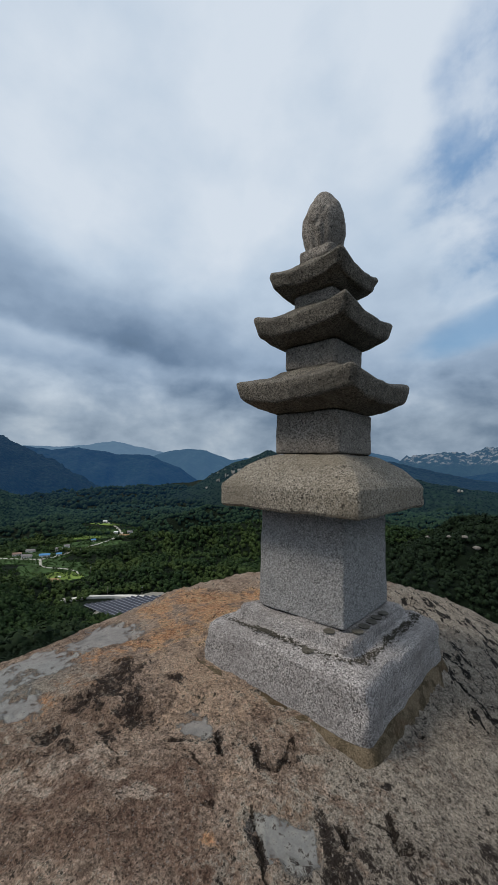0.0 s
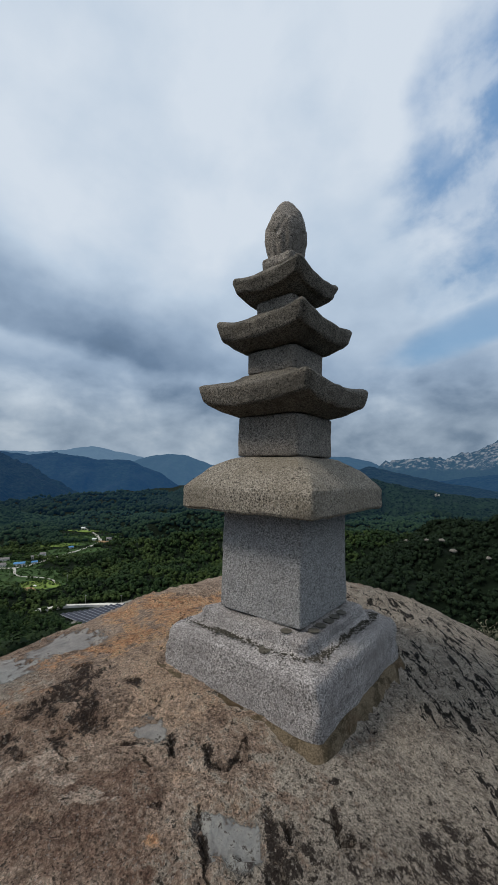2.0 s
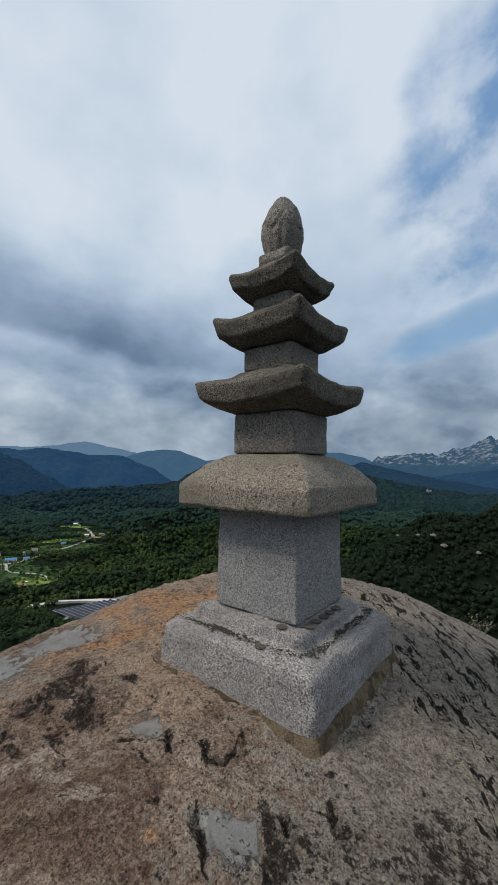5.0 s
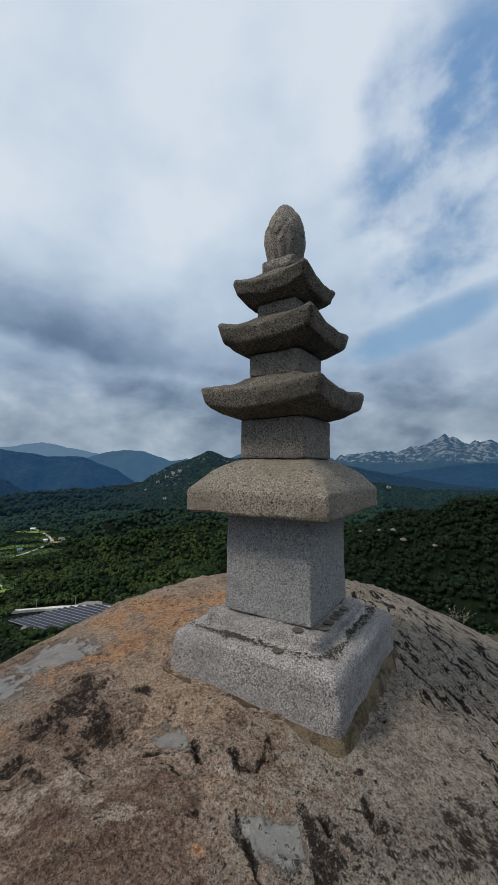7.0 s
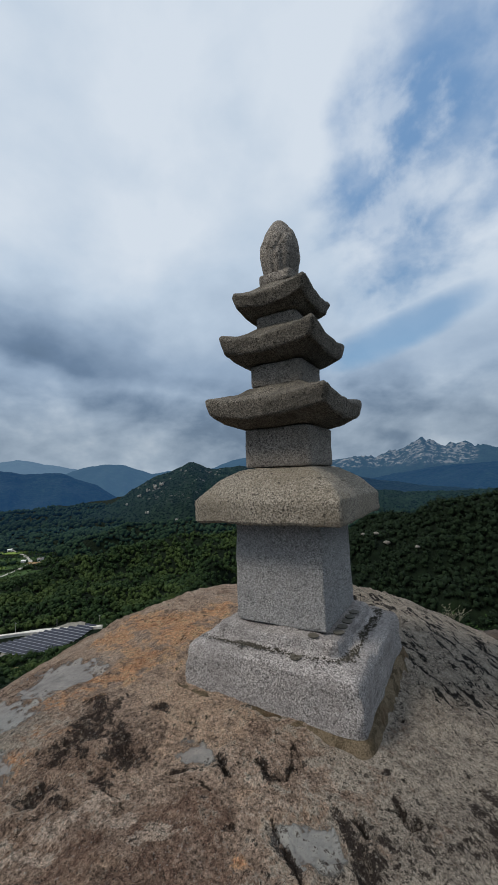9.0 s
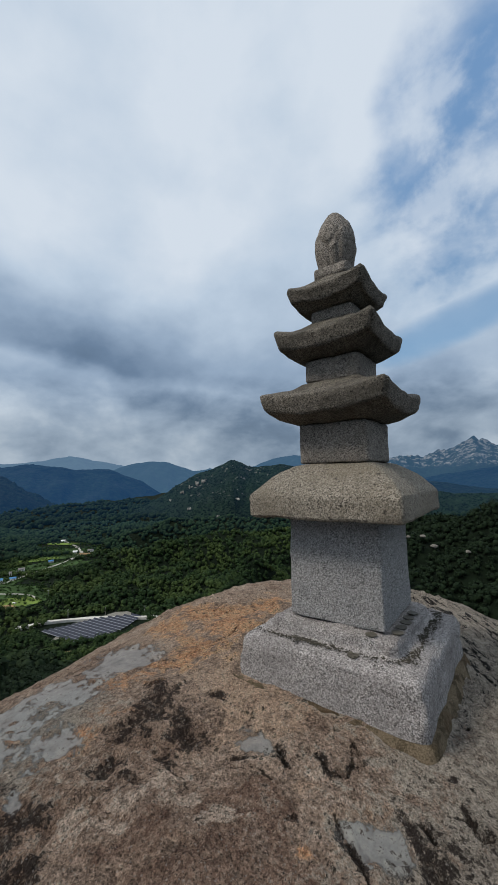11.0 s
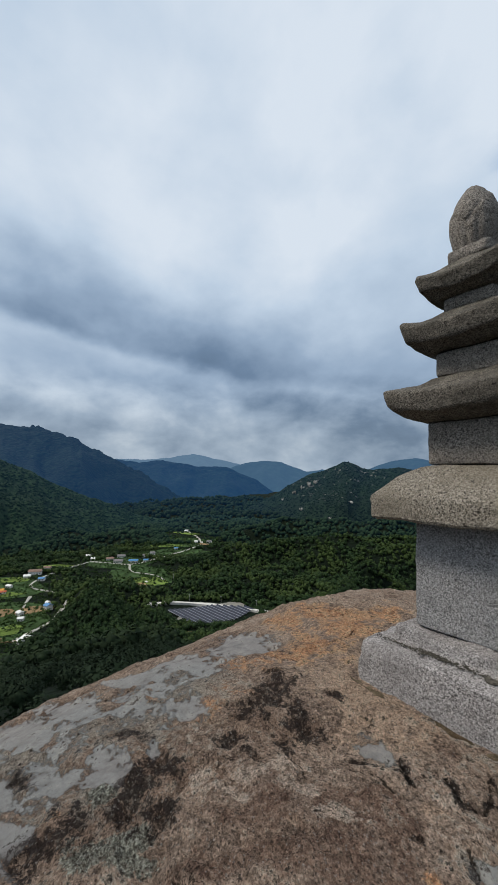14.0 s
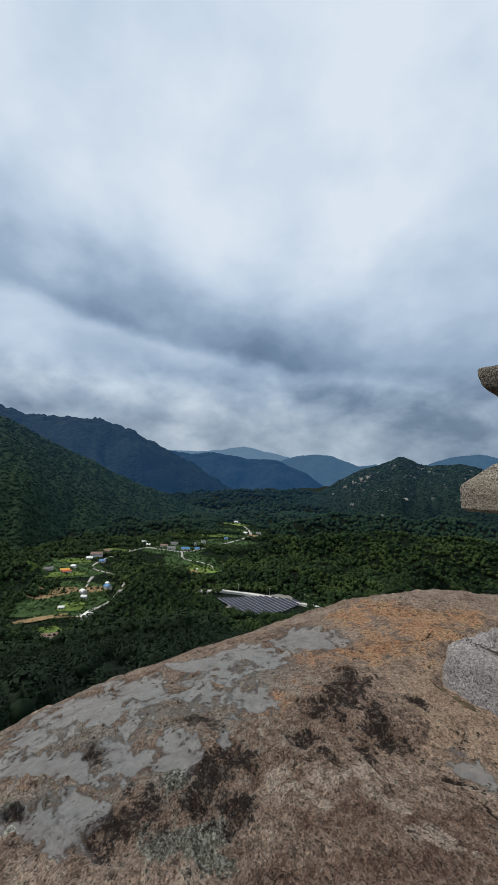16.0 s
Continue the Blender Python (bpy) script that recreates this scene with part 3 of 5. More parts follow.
    brown = np.maximum(brown, spots(x, y, [(-0.113, -0.635, 0.078, 0.019, 54), (-0.076, -0.583, 0.069, 0.023, 57), (-0.024, -0.488, 0.062, 0.021, 61), (-0.088, -0.714, 0.077, 0.019, 54), (-0.006, -0.597, 0.089, 0.02, 58), (0.028, -0.506, 0.047, 0.027, 81)]))
    lichen = spots(x, y, [(-0.21, -0.824, 0.055, 0.02, 47), (-0.203, -0.784, 0.031, 0.012, 47), (-0.215, -0.854, 0.032, 0.016, 39), (-0.159, -0.786, 0.022, 0.017, 21), (-0.437, -1.021, 0.019, 0.007, 22), (-0.396, -1.024, 0.014, 0.005, 26), (-0.313, -0.799, 0.028, 0.011, 39)])
    fresh = spots(x, y, [(-0.161, -0.583, 0.035, 0.015, 54), (-0.131, -0.523, 0.042, 0.015, 56), (-0.219, -0.655, 0.026, 0.02, 159), (-0.163, -0.639, 0.049, 0.012, 52)])
    fresh = np.maximum(fresh, spots(x, y, [(0.069, -0.375, 0.017, 0.01, 41), (0.147, -0.331, 0.036, 0.009, 45), (-0.022, -0.528, 0.033, 0.01, 35), (-0.089, -0.534, 0.028, 0.01, 31), (0.288, -0.346, 0.023, 0.017, 73), (0.335, -0.336, 0.03, 0.016, 58), (0.128, -0.391, 0.045, 0.007, 44),
                    (0.19, -0.309, 0.029, 0.01, 49)]))
    pale = np.clip((x * 0.8 + y * 0.25 - 0.04) * 2.2 + 0.5, 0, 1) * np.clip(1.2 - np.maximum(0, -y - 0.35) * 2.5, 0, 1)
    pale = np.maximum(pale, np.clip((y - 0.35) * 3, 0, 1) * np.clip((x + 0.35) * 4, 0, 1))
    pale = np.maximum(pale, 0.9 * spots(x, y, [(-0.598, -0.917, 0.373, 0.091, 20), (-0.562, -0.703, 0.271, 0.102, 21), (-0.577, -0.512, 0.238, 0.113, 17), (-0.435, -0.985, 0.135, 0.051, 19)]))
    black = np.clip(spots(x, y, [(0.3, 0.3, 0.11, 0.05, -35), (0.42, 0.15, 0.13, 0.06, -50), (0.36, 0.42, 0.12, 0.05, -45), (0.55, 0.3, 0.2, 0.07, -50), (0.24, 0.6, 0.2, 0.14, -30), (0.1, 0.75, 0.2, 0.2, 0), (0.5, -0.05, 0.12, 0.06, -60), (0.5, 0.6, 0.3, 0.2, -30)]) * 1.4, 0, 1)
    black = np.maximum(black, np.clip(spots(x, y, [(0.274, 0.675, 0.354, 0.058, 85), (0.378, 0.656, 0.212, 0.039, 84), (0.179, 0.764, 0.258, 0.041, 88), (0.447, 0.043, 0.069, 0.021, 89), (0.354, 0.152, 0.063, 0.025, 77), (0.277, 0.251, 0.097, 0.036, 92)]) * 1.4, 0, 1))
    # open fissures in the crust
    split = np.zeros_like(x)
    wx, wy = x + 0.016 * fbm(x * 22, y * 22, 4, 71, 0.6), y + 0.016 * fbm(x * 22, y * 22, 4, 72, 0.6)
    for line in [[(0.126, -0.42), (0.148, -0.445), (0.181, -0.464), (0.202, -0.484)],
              [(0.233, -0.355), (0.257, -0.364)],
              [(0.261, -0.309), (0.284, -0.307), (0.313, -0.319)],
              [(-0.014, -0.367), (0.026, -0.391)],
              [(0.088, -0.275), (0.115, -0.314), (0.113, -0.344)],
              [(0.051, -0.342), (0.081, -0.36), (0.106, -0.355)],
              [(-0.061, -0.442), (-0.022, -0.418), (0.009, -0.427)],
              [(-0.791, -0.708), (-0.663, -0.669)],
              [(-0.142, -0.511), (-0.107, -0.514)],
              [(-0.424, -0.209), (-0.388, -0.113), (-0.388, 0.039)]]:
        for (x0, y0), (x1, y1) in zip(line, line[1:]):
            dx, dy = x1 - x0, y1 - y0
            f = np.clip(((wx - x0) * dx + (wy - y0) * dy) / (dx * dx + dy * dy), 0, 1)
            split = np.maximum(split, np.clip(1.0 - np.hypot(wx - x0 - f * dx, wy - y0 - f * dy) / 0.0045, 0, 1))
    rough = 1.0 - 0.85 * np.clip((slab - 0.42) * 6, 0, 1)
    z = rock_z(x, y) + 0.022 * fbm(x * 2.3, y * 2.3, 3, 1) + rough * (0.013 * fbm(x * 11, y * 11, 4, 2) + 0.017 * fbm(x * 34, y * 34, 4, 3, 0.6) * np.clip(0.6 + 0.9 * fbm(x * 4, y * 4, 2, 40), 0.15, 1.3))
    z = z - 0.006 * np.clip((slab - 0.45) * 8, 0, 1) - 0.012 * np.clip((dark - 0.45) * 4, 0, 1) * np.clip(fbm(x * 30, y * 30, 3, 4) + 0.4, 0, 1)
    z = z - 0.006 * split
    z = z + 0.006 * np.clip((lichen - 0.4) * 4, 0, 1) * np.clip(fbm(x * 120, y * 120, 2, 8) + 0.2, 0, 1)
    ridge = np.abs(fbm(x * 3.1 + 4, y * 3.1, 4, 6))
    z = z - 0.012 * np.clip(0.05 - ridge, 0, 1) / 0.05 * rough * np.clip(fbm(x * 2, y * 2, 2, 21) * 3, 0, 1)
    co = np.stack([x, y, z], -1).reshape(-1, 3)
    ob = quick_mesh("rock_dome", co, grid_faces(len(gx), len(gy)), ROCK, True)
    for name, data in (("slab", slab), ("dark", dark), ("orange", orange), ("tan", tan), ("brown", brown), ("lichen", lichen), ("pale", pale), ("black", black), ("fresh", fresh), ("split", split)):
        ob.data.attributes.new(name, "FLOAT", "POINT").data.foreach_set("value", data.ravel().astype(np.float32))
    return tagged(ob, "weathered granite summit rock with orange stains, lichen and dark crusts", "rock", kind="structure")


build_rock()


# ---- the stone pagoda ----
def ring(half, radius, n=11):
    """A square outline with rounded corners, from the corner (-,-) round, as (x, y)."""
    pts = []
    for q in range(4):
        a0 = math.pi + q * math.pi / 2
        sx, sy = [(-1, -1), (1, -1), (1, 1), (-1, 1)][q]
        cx, cy = sx * (half - radius), sy * (half - radius)
        for s in range(5):
            a = a0 + s / 4 * math.pi / 2
            pts.append((cx + radius * math.cos(a), cy + radius * math.sin(a)))
        nx, ny = [(1, -1), (1, 1), (-1, 1), (-1, -1)][q]
        ex, ey = nx * (half - radius), ny * (half - radius)
        a1 = a0 + math.pi / 2
        p0 = pts[-1]
        p1 = (ex + radius * math.cos(a1), ey + radius * math.sin(a1))
        for s in range(1, n):
            pts.append((p0[0] + (p1[0] - p0[0]) * s / n, p0[1] + (p1[1] - p0[1]) * s / n))
    return pts


def loft(rows, rough=0.0015, seed=0, lift_power=2.2, turn=0.0, offset=(0, 0), between=0.012):
    """A stone block from rows (half width, corner radius, z, lift of the corners), with hand-dressed unevenness."""
    dense = []
    for (h0, r0, z0, l0), (h1, r1, z1, l1) in zip(rows, rows[1:]):
        steps = max(1, int(math.hypot(h1 - h0, z1 - z0) / between))
        for s in range(steps):
            f = s / steps
            dense.append((h0 + (h1 - h0) * f, r0 + (r1 - r0) * f, z0 + (z1 - z0) * f, l0 + (l1 - l0) * f))
    dense.append(rows[-1])
    bm = bmesh.new()
    rings = []
    ca, sa = math.cos(radians(turn)), math.sin(radians(turn))
    for h, r, z, l in dense:
        loop = []
        for x, y in ring(h, min(r, h * 0.98)):
            m = max(abs(x), abs(y))
            corner = min(abs(x), abs(y)) / m if m > 1e-6 else 0
            v = Vector((x, y, z + l * corner ** lift_power))
            d = noise.noise_vector(v * 22 + Vector((seed * 7.1, 0, 0))) * rough * 1.6 + noise.noise_vector(v * 75 + Vector((0, seed * 3.3, 0))) * rough
            v = v + d
            loop.append(bm.verts.new((v.x * ca - v.y * sa + offset[0], v.x * sa + v.y * ca + offset[1], v.z)))
        rings.append(loop)
    k = len(rings[0])
    for a, b in zip(rings, rings[1:]):
        for i in range(k):
            bm.faces.new((a[i], a[(i + 1) % k], b[(i + 1) % k], b[i]))
    bm.faces.new(rings[0][::-1])
    bm.faces.new(rings[-1])
    for f in bm.faces:
        f.smooth = len(f.verts) == 4
    bm.normal_update()
    for e in bm.edges:
        if e.calc_face_angle(0.0) > 0.42:
            e.smooth = False
    return bm


def block(half, z0, z1, r=0.01, e=0.006, seed=0, taper=0.0, turn=0.0, offset=(0, 0), rough=0.0013):
    t = half - taper
    return loft([(half * 0.6, r, z0, 0), (half - e, r, z0, 0), (half - e * 0.3, r, z0 + e * 0.3, 0), (half, r, z0 + e, 0),
                 (t, r, z1 - e, 0), (t - e * 0.3, r, z1 - e * 0.3, 0), (t - e, r, z1, 0), (t * 0.6, r, z1, 0)], rough, seed, turn=turn, offset=offset)


def roof(tip, inner, z_under, z_mid_low, z_mid_top, lift_low, lift_top, z_top, neck, seed, turn=0.0):
    """A roof stone: a sloping underside, a rounded face that leans outwards, upturned corners, a hollow upper slope."""
    face = z_mid_top - z_mid_low
    rows = [(inner * 0.7, 0.01, z_under, 0), (inner, 0.012, z_under, 0), (inner + (tip - 0.022 - inner) * 0.35, 0.014, z_under + (z_mid_low - z_under) * 0.30, lift_low * 0.16),
            (inner + (tip - 0.022 - inner) * 0.72, 0.014, z_under + (z_mid_low - z_under) * 0.70, lift_low * 0.52)]
    for a in (0.0, 0.25, 0.5, 0.75, 1.0):
        # the blunt lower arris
        rows.append((tip - 0.020 + 0.013 * math.sin(a * 1.4), 0.013, z_mid_low + 0.016 * (1 - math.cos(a * 1.4)), lift_low * (0.8 + 0.2 * a)))
    rows.append((tip - 0.002, 0.013, z_mid_low + face * 0.6, lift_top))
    for a in (0.0, 0.33, 0.66, 1.0):
        rows.append((tip - 0.009 * (1 - math.cos(a * 1.5)), 0.013, z_mid_top - 0.010 + 0.010 * math.sin(a * 1.5), lift_top))
    rows += [(neck + (tip - neck) * 0.62, 0.012, z_mid_top + (z_top - z_mid_top) * 0.24, lift_top * 0.5),
             (neck + (tip - neck) * 0.3, 0.012, z_mid_top + (z_top - z_mid_top) * 0.60, lift_top * 0.12), (neck, 0.012, z_top, 0), (neck * 0.6, 0.01, z_top, 0)]
    return loft(rows, 0.0024, seed, 2.6, turn, between=0.009)


def lotus_bud(z0, z1, r):
    """The bud on top: a pointed egg with two tiers of carved petals."""
    bm = bmesh.new()
    nu, nv = 72, 46
    rings = []
    for j in range(nv):
        f = j / (nv - 1)
        prof = [(0.0, 0.74), (0.12, 0.86), (0.3, 0.98), (0.45, 1.0), (0.6, 0.93), (0.75, 0.76), (0.87, 0.53), (0.95, 0.31), (1.0, 0.0)]
        for (a, ra), (b, rb) in zip(prof, prof[1:]):
            if a <= f <= b:
                g = (f - a) / (b - a)
                rr = ra + (rb - ra) * g
                break
        loop = []
        for i in range(nu):
            a = i / nu * 2 * math.pi
            up, low = math.cos(4 * a), math.cos(4 * a + math.pi)
            edge1 = 0.50 + 0.13 * low              # upper rim of the lower petals
            edge2 = 0.74 + 0.10 * up
            bulge = 0.0
            if f < edge1:
                bulge = 0.13 * (0.4 + 0.6 * abs(math.cos(2 * a + math.pi / 2))) * min(1, (edge1 - f) * 9)
                bulge -= 0.075 * max(0, math.cos(12 * a)) * min(1, (edge1 - f) * 4)
            elif f < edge2:
                bulge = 0.08 * min(1, (edge2 - f) * 9) * (0.5 + 0.5 * abs(math.cos(2 * a)))
            p = Vector((math.cos(a), math.sin(a), f * 3))
            bulge += 0.03 * noise.noise(p * 2.5) + 0.018 * noise.noise(p * 7)
            q = max(0.0, r * (rr + (bulge if f < 0.97 else 0)))
            loop.append(bm.verts.new((q * math.cos(a), q * math.sin(a), z0 + (z1 - z0) * f)))
        rings.append(loop)
    for a, b in zip(rings, rings[1:]):
        for i in range(nu):
            bm.faces.new((a[i], a[(i + 1) % nu], b[(i + 1) % nu], b[i]))
    bm.faces.new(rings[0][::-1])
    bmesh.ops.remove_doubles(bm, verts=bm.verts, dist=1e-5)
    for f in bm.faces:
        f.smooth = True
    return bm


pagoda = tagged(new("stone_pagoda"), "small three-storey granite pagoda with upturned roof stones on bare rock", "pagoda")
part("plinth", loft([(0.15, 0.03, -0.26, 0), (0.224, 0.02, -0.26, 0), (0.223, 0.018, -0.15, 0), (0.218, 0.017, -0.058, 0), (0.214, 0.017, -0.046, 0), (0.206, 0.018, -0.039, 0),
                     (0.192, 0.02, -0.0365, 0), (0.164, 0.02, -0.030, 0), (0.1585, 0.018, -0.025, 0), (0.156, 0.016, -0.008, 0), (0.152, 0.016, -0.002, 0), (0.144, 0.016, 0.0, 0), (0.1, 0.02, 0.0, 0)],
                    0.0040, 1, between=0.008), GRANITE_BASE, pagoda, "pale rough granite plinth with a raised step")
part("body_stone", block(0.1205, 0.002, 0.258, 0.006, 0.004, 2, 0.003), GRANITE_PALE, pagoda, "smooth pale grey granite block")
part("cap_stone", loft([(0.1, 0.01, 0.256, 0), (0.186, 0.009, 0.253, 0), (0.191, 0.009, 0.255, 0), (0.194, 0.010, 0.260, 0), (0.195, 0.010, 0.303, 0), (0.193, 0.011, 0.310, 0),
                        (0.186, 0.013, 0.319, 0), (0.163, 0.016, 0.344, 0), (0.136, 0.018, 0.366, 0), (0.110, 0.02, 0.381, 0), (0.09, 0.02, 0.386, 0), (0.05, 0.02, 0.387, 0)], 0.0022, 3),
     GRANITE_TAN, pagoda, "tan rounded granite cap slab")
part("storey_stone", block(0.0935, 0.388, 0.493, 0.012, 0.006, 4), GRANITE_STOREY, pagoda)
part("roof_stone", roof(0.171, 0.098, 0.494, 0.510, 0.562, 0.018, 0.019, 0.608, 0.078, 5), GRANITE_OLD, pagoda, "weathered grey roof stone with upturned corners")
part("storey_stone", block(0.0765, 0.609, 0.671, 0.012, 0.006, 6), GRANITE_STOREY, pagoda)
part("roof_stone", roof(0.139, 0.084, 0.672, 0.686, 0.735, 0.017, 0.018, 0.778, 0.062, 7), GRANITE_OLD, pagoda, "weathered grey roof stone with upturned corners")
part("storey_stone", block(0.0605, 0.779, 0.813, 0.011, 0.005, 8), GRANITE_STOREY, pagoda)
part("roof_stone", roof(0.111, 0.070, 0.814, 0.822, 0.864, 0.015, 0.017, 0.905, 0.050, 9), GRANITE_OLD, pagoda, "weathered grey roof stone with upturned corners")
part("neck_stone", block(0.052, 0.905, 0.937, 0.014, 0.006, 10), GRANITE_STOREY, pagoda)
part("finial", lotus_bud(0.934, 1.116, 0.0535), GRANITE_STOREY, pagoda, "carved lotus bud finial")


def mortar_bed():
    """The sandy mortar that levels the plinth on the sloping rock."""
    bm = bmesh.new()
    loops = [[], [], [], []]
    for k, (half, rad) in enumerate(((0.249, 0.045), (0.237, 0.032), (0.230, 0.025), (0.219, 0.02))):
        for x, y in ring(half, rad, 30):
            w = noise.noise(Vector((x * 16, y * 16, 3))) + 0.5 * noise.noise(Vector((x * 50, y * 50, k)))
            rock = float(rock_z(np.array(x), np.array(y))) + 0.022 * float(fbm(np.array(x * 2.3), np.array(y * 2.3), 3, 1))
            top = -0.139 + 0.003 * w
            z = (rock - 0.016, rock + 0.25 * max(0.0, top - rock) + 0.002 * w, rock + 0.85 * max(0.0, top - rock), max(top, rock))[k]
            s = 1.0 + 0.022 * w * (1.0, 0.7, 0.3, 0.0)[k]
            loops[k].append(bm.verts.new((x * s, y * s, z)))
    k = len(loops[0])
    for a, b in zip(loops, loops[1:]):
        for i in range(k):
            f = bm.faces.new((a[i], a[(i + 1) % k], b[(i + 1) % k], b[i]))
            f.smooth = True
    me = bpy.data.meshes.new("mortar_bed")
    bm.to_mesh(me)
    bm.free()
    me.materials.append(MORTAR)
    return tagged(new("mortar_bed", me), "sandy yellow-brown mortar bed round the plinth", "mortar", kind="structure")


mortar_bed()


def coin():
    bm = bmesh.new()
    bmesh.ops.create_cone(bm, cap_ends=True, segments=28, radius1=0.0128, radius2=0.0128, depth=0.0018)
    top = [f for f in bm.faces if f.normal.z > 0.9]
    bmesh.ops.inset_individual(bm, faces=top, thickness=0.0014, depth=-0.0003)
    me = bpy.data.meshes.new("coin")
    bm.to_mesh(me)
    bm.free()
    me.materials.append(COIN)
    return tagged(new("coin", me), "tarnished offering coin lying on the granite plinth", "coin", "offering coins")


first = coin()
first.matrix_world = pose(0.067, -0.181, -0.0318, 8, 0, 0)
for cx, cy, cz, a in [(0.094, -0.139, 0.0017, 10), (0.140, -0.098, 0.0017, 30), (0.139, -0.063, 0.0017, 80), (0.141, -0.028, 0.0017, 0), (0.139, 0.006, 0.0017, 45), (0.140, 0.042, 0.0017, 20)]:
    copy_thing(first, pose(cx, cy, cz, 0, 0, a))


def debris(name, count, seed, span, label):
    """Crumbs of dark grit and dead leaf on the plinth's ledge."""
    rnd = random.Random(seed)
    vs, fs = [], []
    for _ in range(count):
        x, y, z = span(rnd)
        s = rnd.uniform(0.0009, 0.0030) * (1.5 if rnd.random() < 0.1 else 1.0)
        b = len(vs)
        for k in range(6):
            d = [(1, 0, 0), (-1, 0, 0), (0, 1, 0), (0, -1, 0), (0, 0, 0.6), (0, 0, -0.5)][k]
            vs.append((x + d[0] * s * rnd.uniform(0.5, 1.4), y + d[1] * s * rnd.uniform(0.5, 1.4), z + d[2] * s))
        for i, j in ((0, 2), (2, 1), (1, 3), (3, 0)):
            fs += [(b + i, b + j, b + 4), (b + j, b + i, b + 5)]
    return tagged(mesh_object(name, vs, fs, GRIT, False), label, "grit", kind="stuff")


debris("grit", 900, 5, lambda r: ((r.gauss(-0.07, 0.05) if r.random() < 0.65 else r.uniform(-0.17, 0.165)), -0.171 + r.gauss(0, 0.009), -0.0305), "dark grit and leaf crumbs on the plinth ledge")
debris("grit", 1100, 6, lambda r: (0.172 + r.gauss(0, 0.009), r.uniform(-0.16, 0.18), -0.0305), "dark grit and leaf crumbs on the plinth ledge")


# ---- the valley ----
EYE = (0.45, -0.95)
SPINES = [  # wooded ridges near by: crest points (x, y, z) and the fall of their flanks
    ([(2, 4, -5), (35, 80, -42), (60, 180, -62), (40, 345, -30)], 0.42),
    ([(180, 330, 5), (60, 345, -10), (8, 349, -26), (-24, 348, -45), (-67, 342, -70), (-110, 330, -88)], 0.40),
    ([(-600, 262, -150), (-567, 316, -147), (-543, 356, -137), (-498, 416, -119), (-461, 457, -111), (-410, 503, -103), (-365, 537, -96), (-321, 564, -96), (-175, 625, -104), (-60, 650, -95), (80, 660, -60)], 0.36),
    ([(-683, 396, -142), (-691, 493, -123), (-666, 604, -110), (-591, 716, -100), (-480, 819, -108)], 0.34),
    ([(-425, 116, -121), (-385, 112, -117), (-330, 102, -121), (-240, 76, -111), (-120, 32, -76)], 0.62),
]


CLEAR = [  # open ground without woods: x, y, radii, turn
    (-350, 216, 52, 36, 35), (-302, 172, 16, 9, 20), (-480, 212, 36, 26, 20), (-545, 235, 50, 30, 10), (-600, 225, 55, 34, 20), (-625, 150, 60, 28, 60), (-585, 88, 48, 24, 40),
    (-535, 35, 52, 22, 10), (-435, 50, 45, 34, 0), (-377, 25, 32, 20, 0), (-322, 30, 42, 30, 0), (-680, 350, 60, 26, 70), (-760, 425, 70, 20, 30), (-840, 445, 60, 22, 20), (-345, -10, 20, 18, 0), (-480, -20, 30, 20, 0),
    (-660, 270, 50, 20, 60), (-630, 320, 80, 36, 65), (-725, 400, 75, 32, 30), (-800, 425, 75, 30, 25), (-555, 190, 62, 42, 20), (-555, 62, 62, 36, 20), (-400, 30, 52, 42, 0), (-478, 60, 40, 26, 30),
]


def is_clear(x, y):
    out = np.zeros(np.shape(x), bool)
    for cx, cy, rx, ry, turn in CLEAR:
        a = radians(turn)
        u, v = (x - cx) * math.cos(a) + (y - cy) * math.sin(a), -(x - cx) * math.sin(a) + (y - cy) * math.cos(a)
        out |= (u / rx) ** 2 + (v / ry) ** 2 < 1
    return out


def openness(x, y):
    """0 on the open land, rising to 1 in the woods round it."""
    out = np.ones(np.shape(x))
    for cx, cy, rx, ry, turn in CLEAR:
        a = radians(turn)
        u, v = (x - cx) * math.cos(a) + (y - cy) * math.sin(a), -(x - cx) * math.sin(a) + (y - cy) * math.cos(a)
        out = np.minimum(out, np.clip(np.sqrt((u / rx) ** 2 + (v / ry) ** 2) - 1.0, 0, 1))
    return out


def spine_height(x, y, pts, fall, soft=6.0):
    best = np.full(x.shape, -1e9)
    spur = 1.0 + 0.55 * fbm(x / 75, y / 75, 3, 35) * np.clip(np.hypot(x + 350, y - 216) / 80 - 0.9, 0, 1) * np.clip(np.hypot(x, y) / 100 - 1, 0, 1)
    for (x0, y0, z0), (x1, y1, z1) in zip(pts, pts[1:]):
        dx, dy = x1 - x0, y1 - y0
        f = np.clip(((x - x0) * dx + (y - y0) * dy) / (dx * dx + dy * dy), 0, 1)
        d = np.hypot(x - x0 - f * dx, y - y0 - f * dy)
        best = np.maximum(best, z0 + (z1 - z0) * f - fall * spur * (np.sqrt(d * d + soft * soft) - soft))
    return best


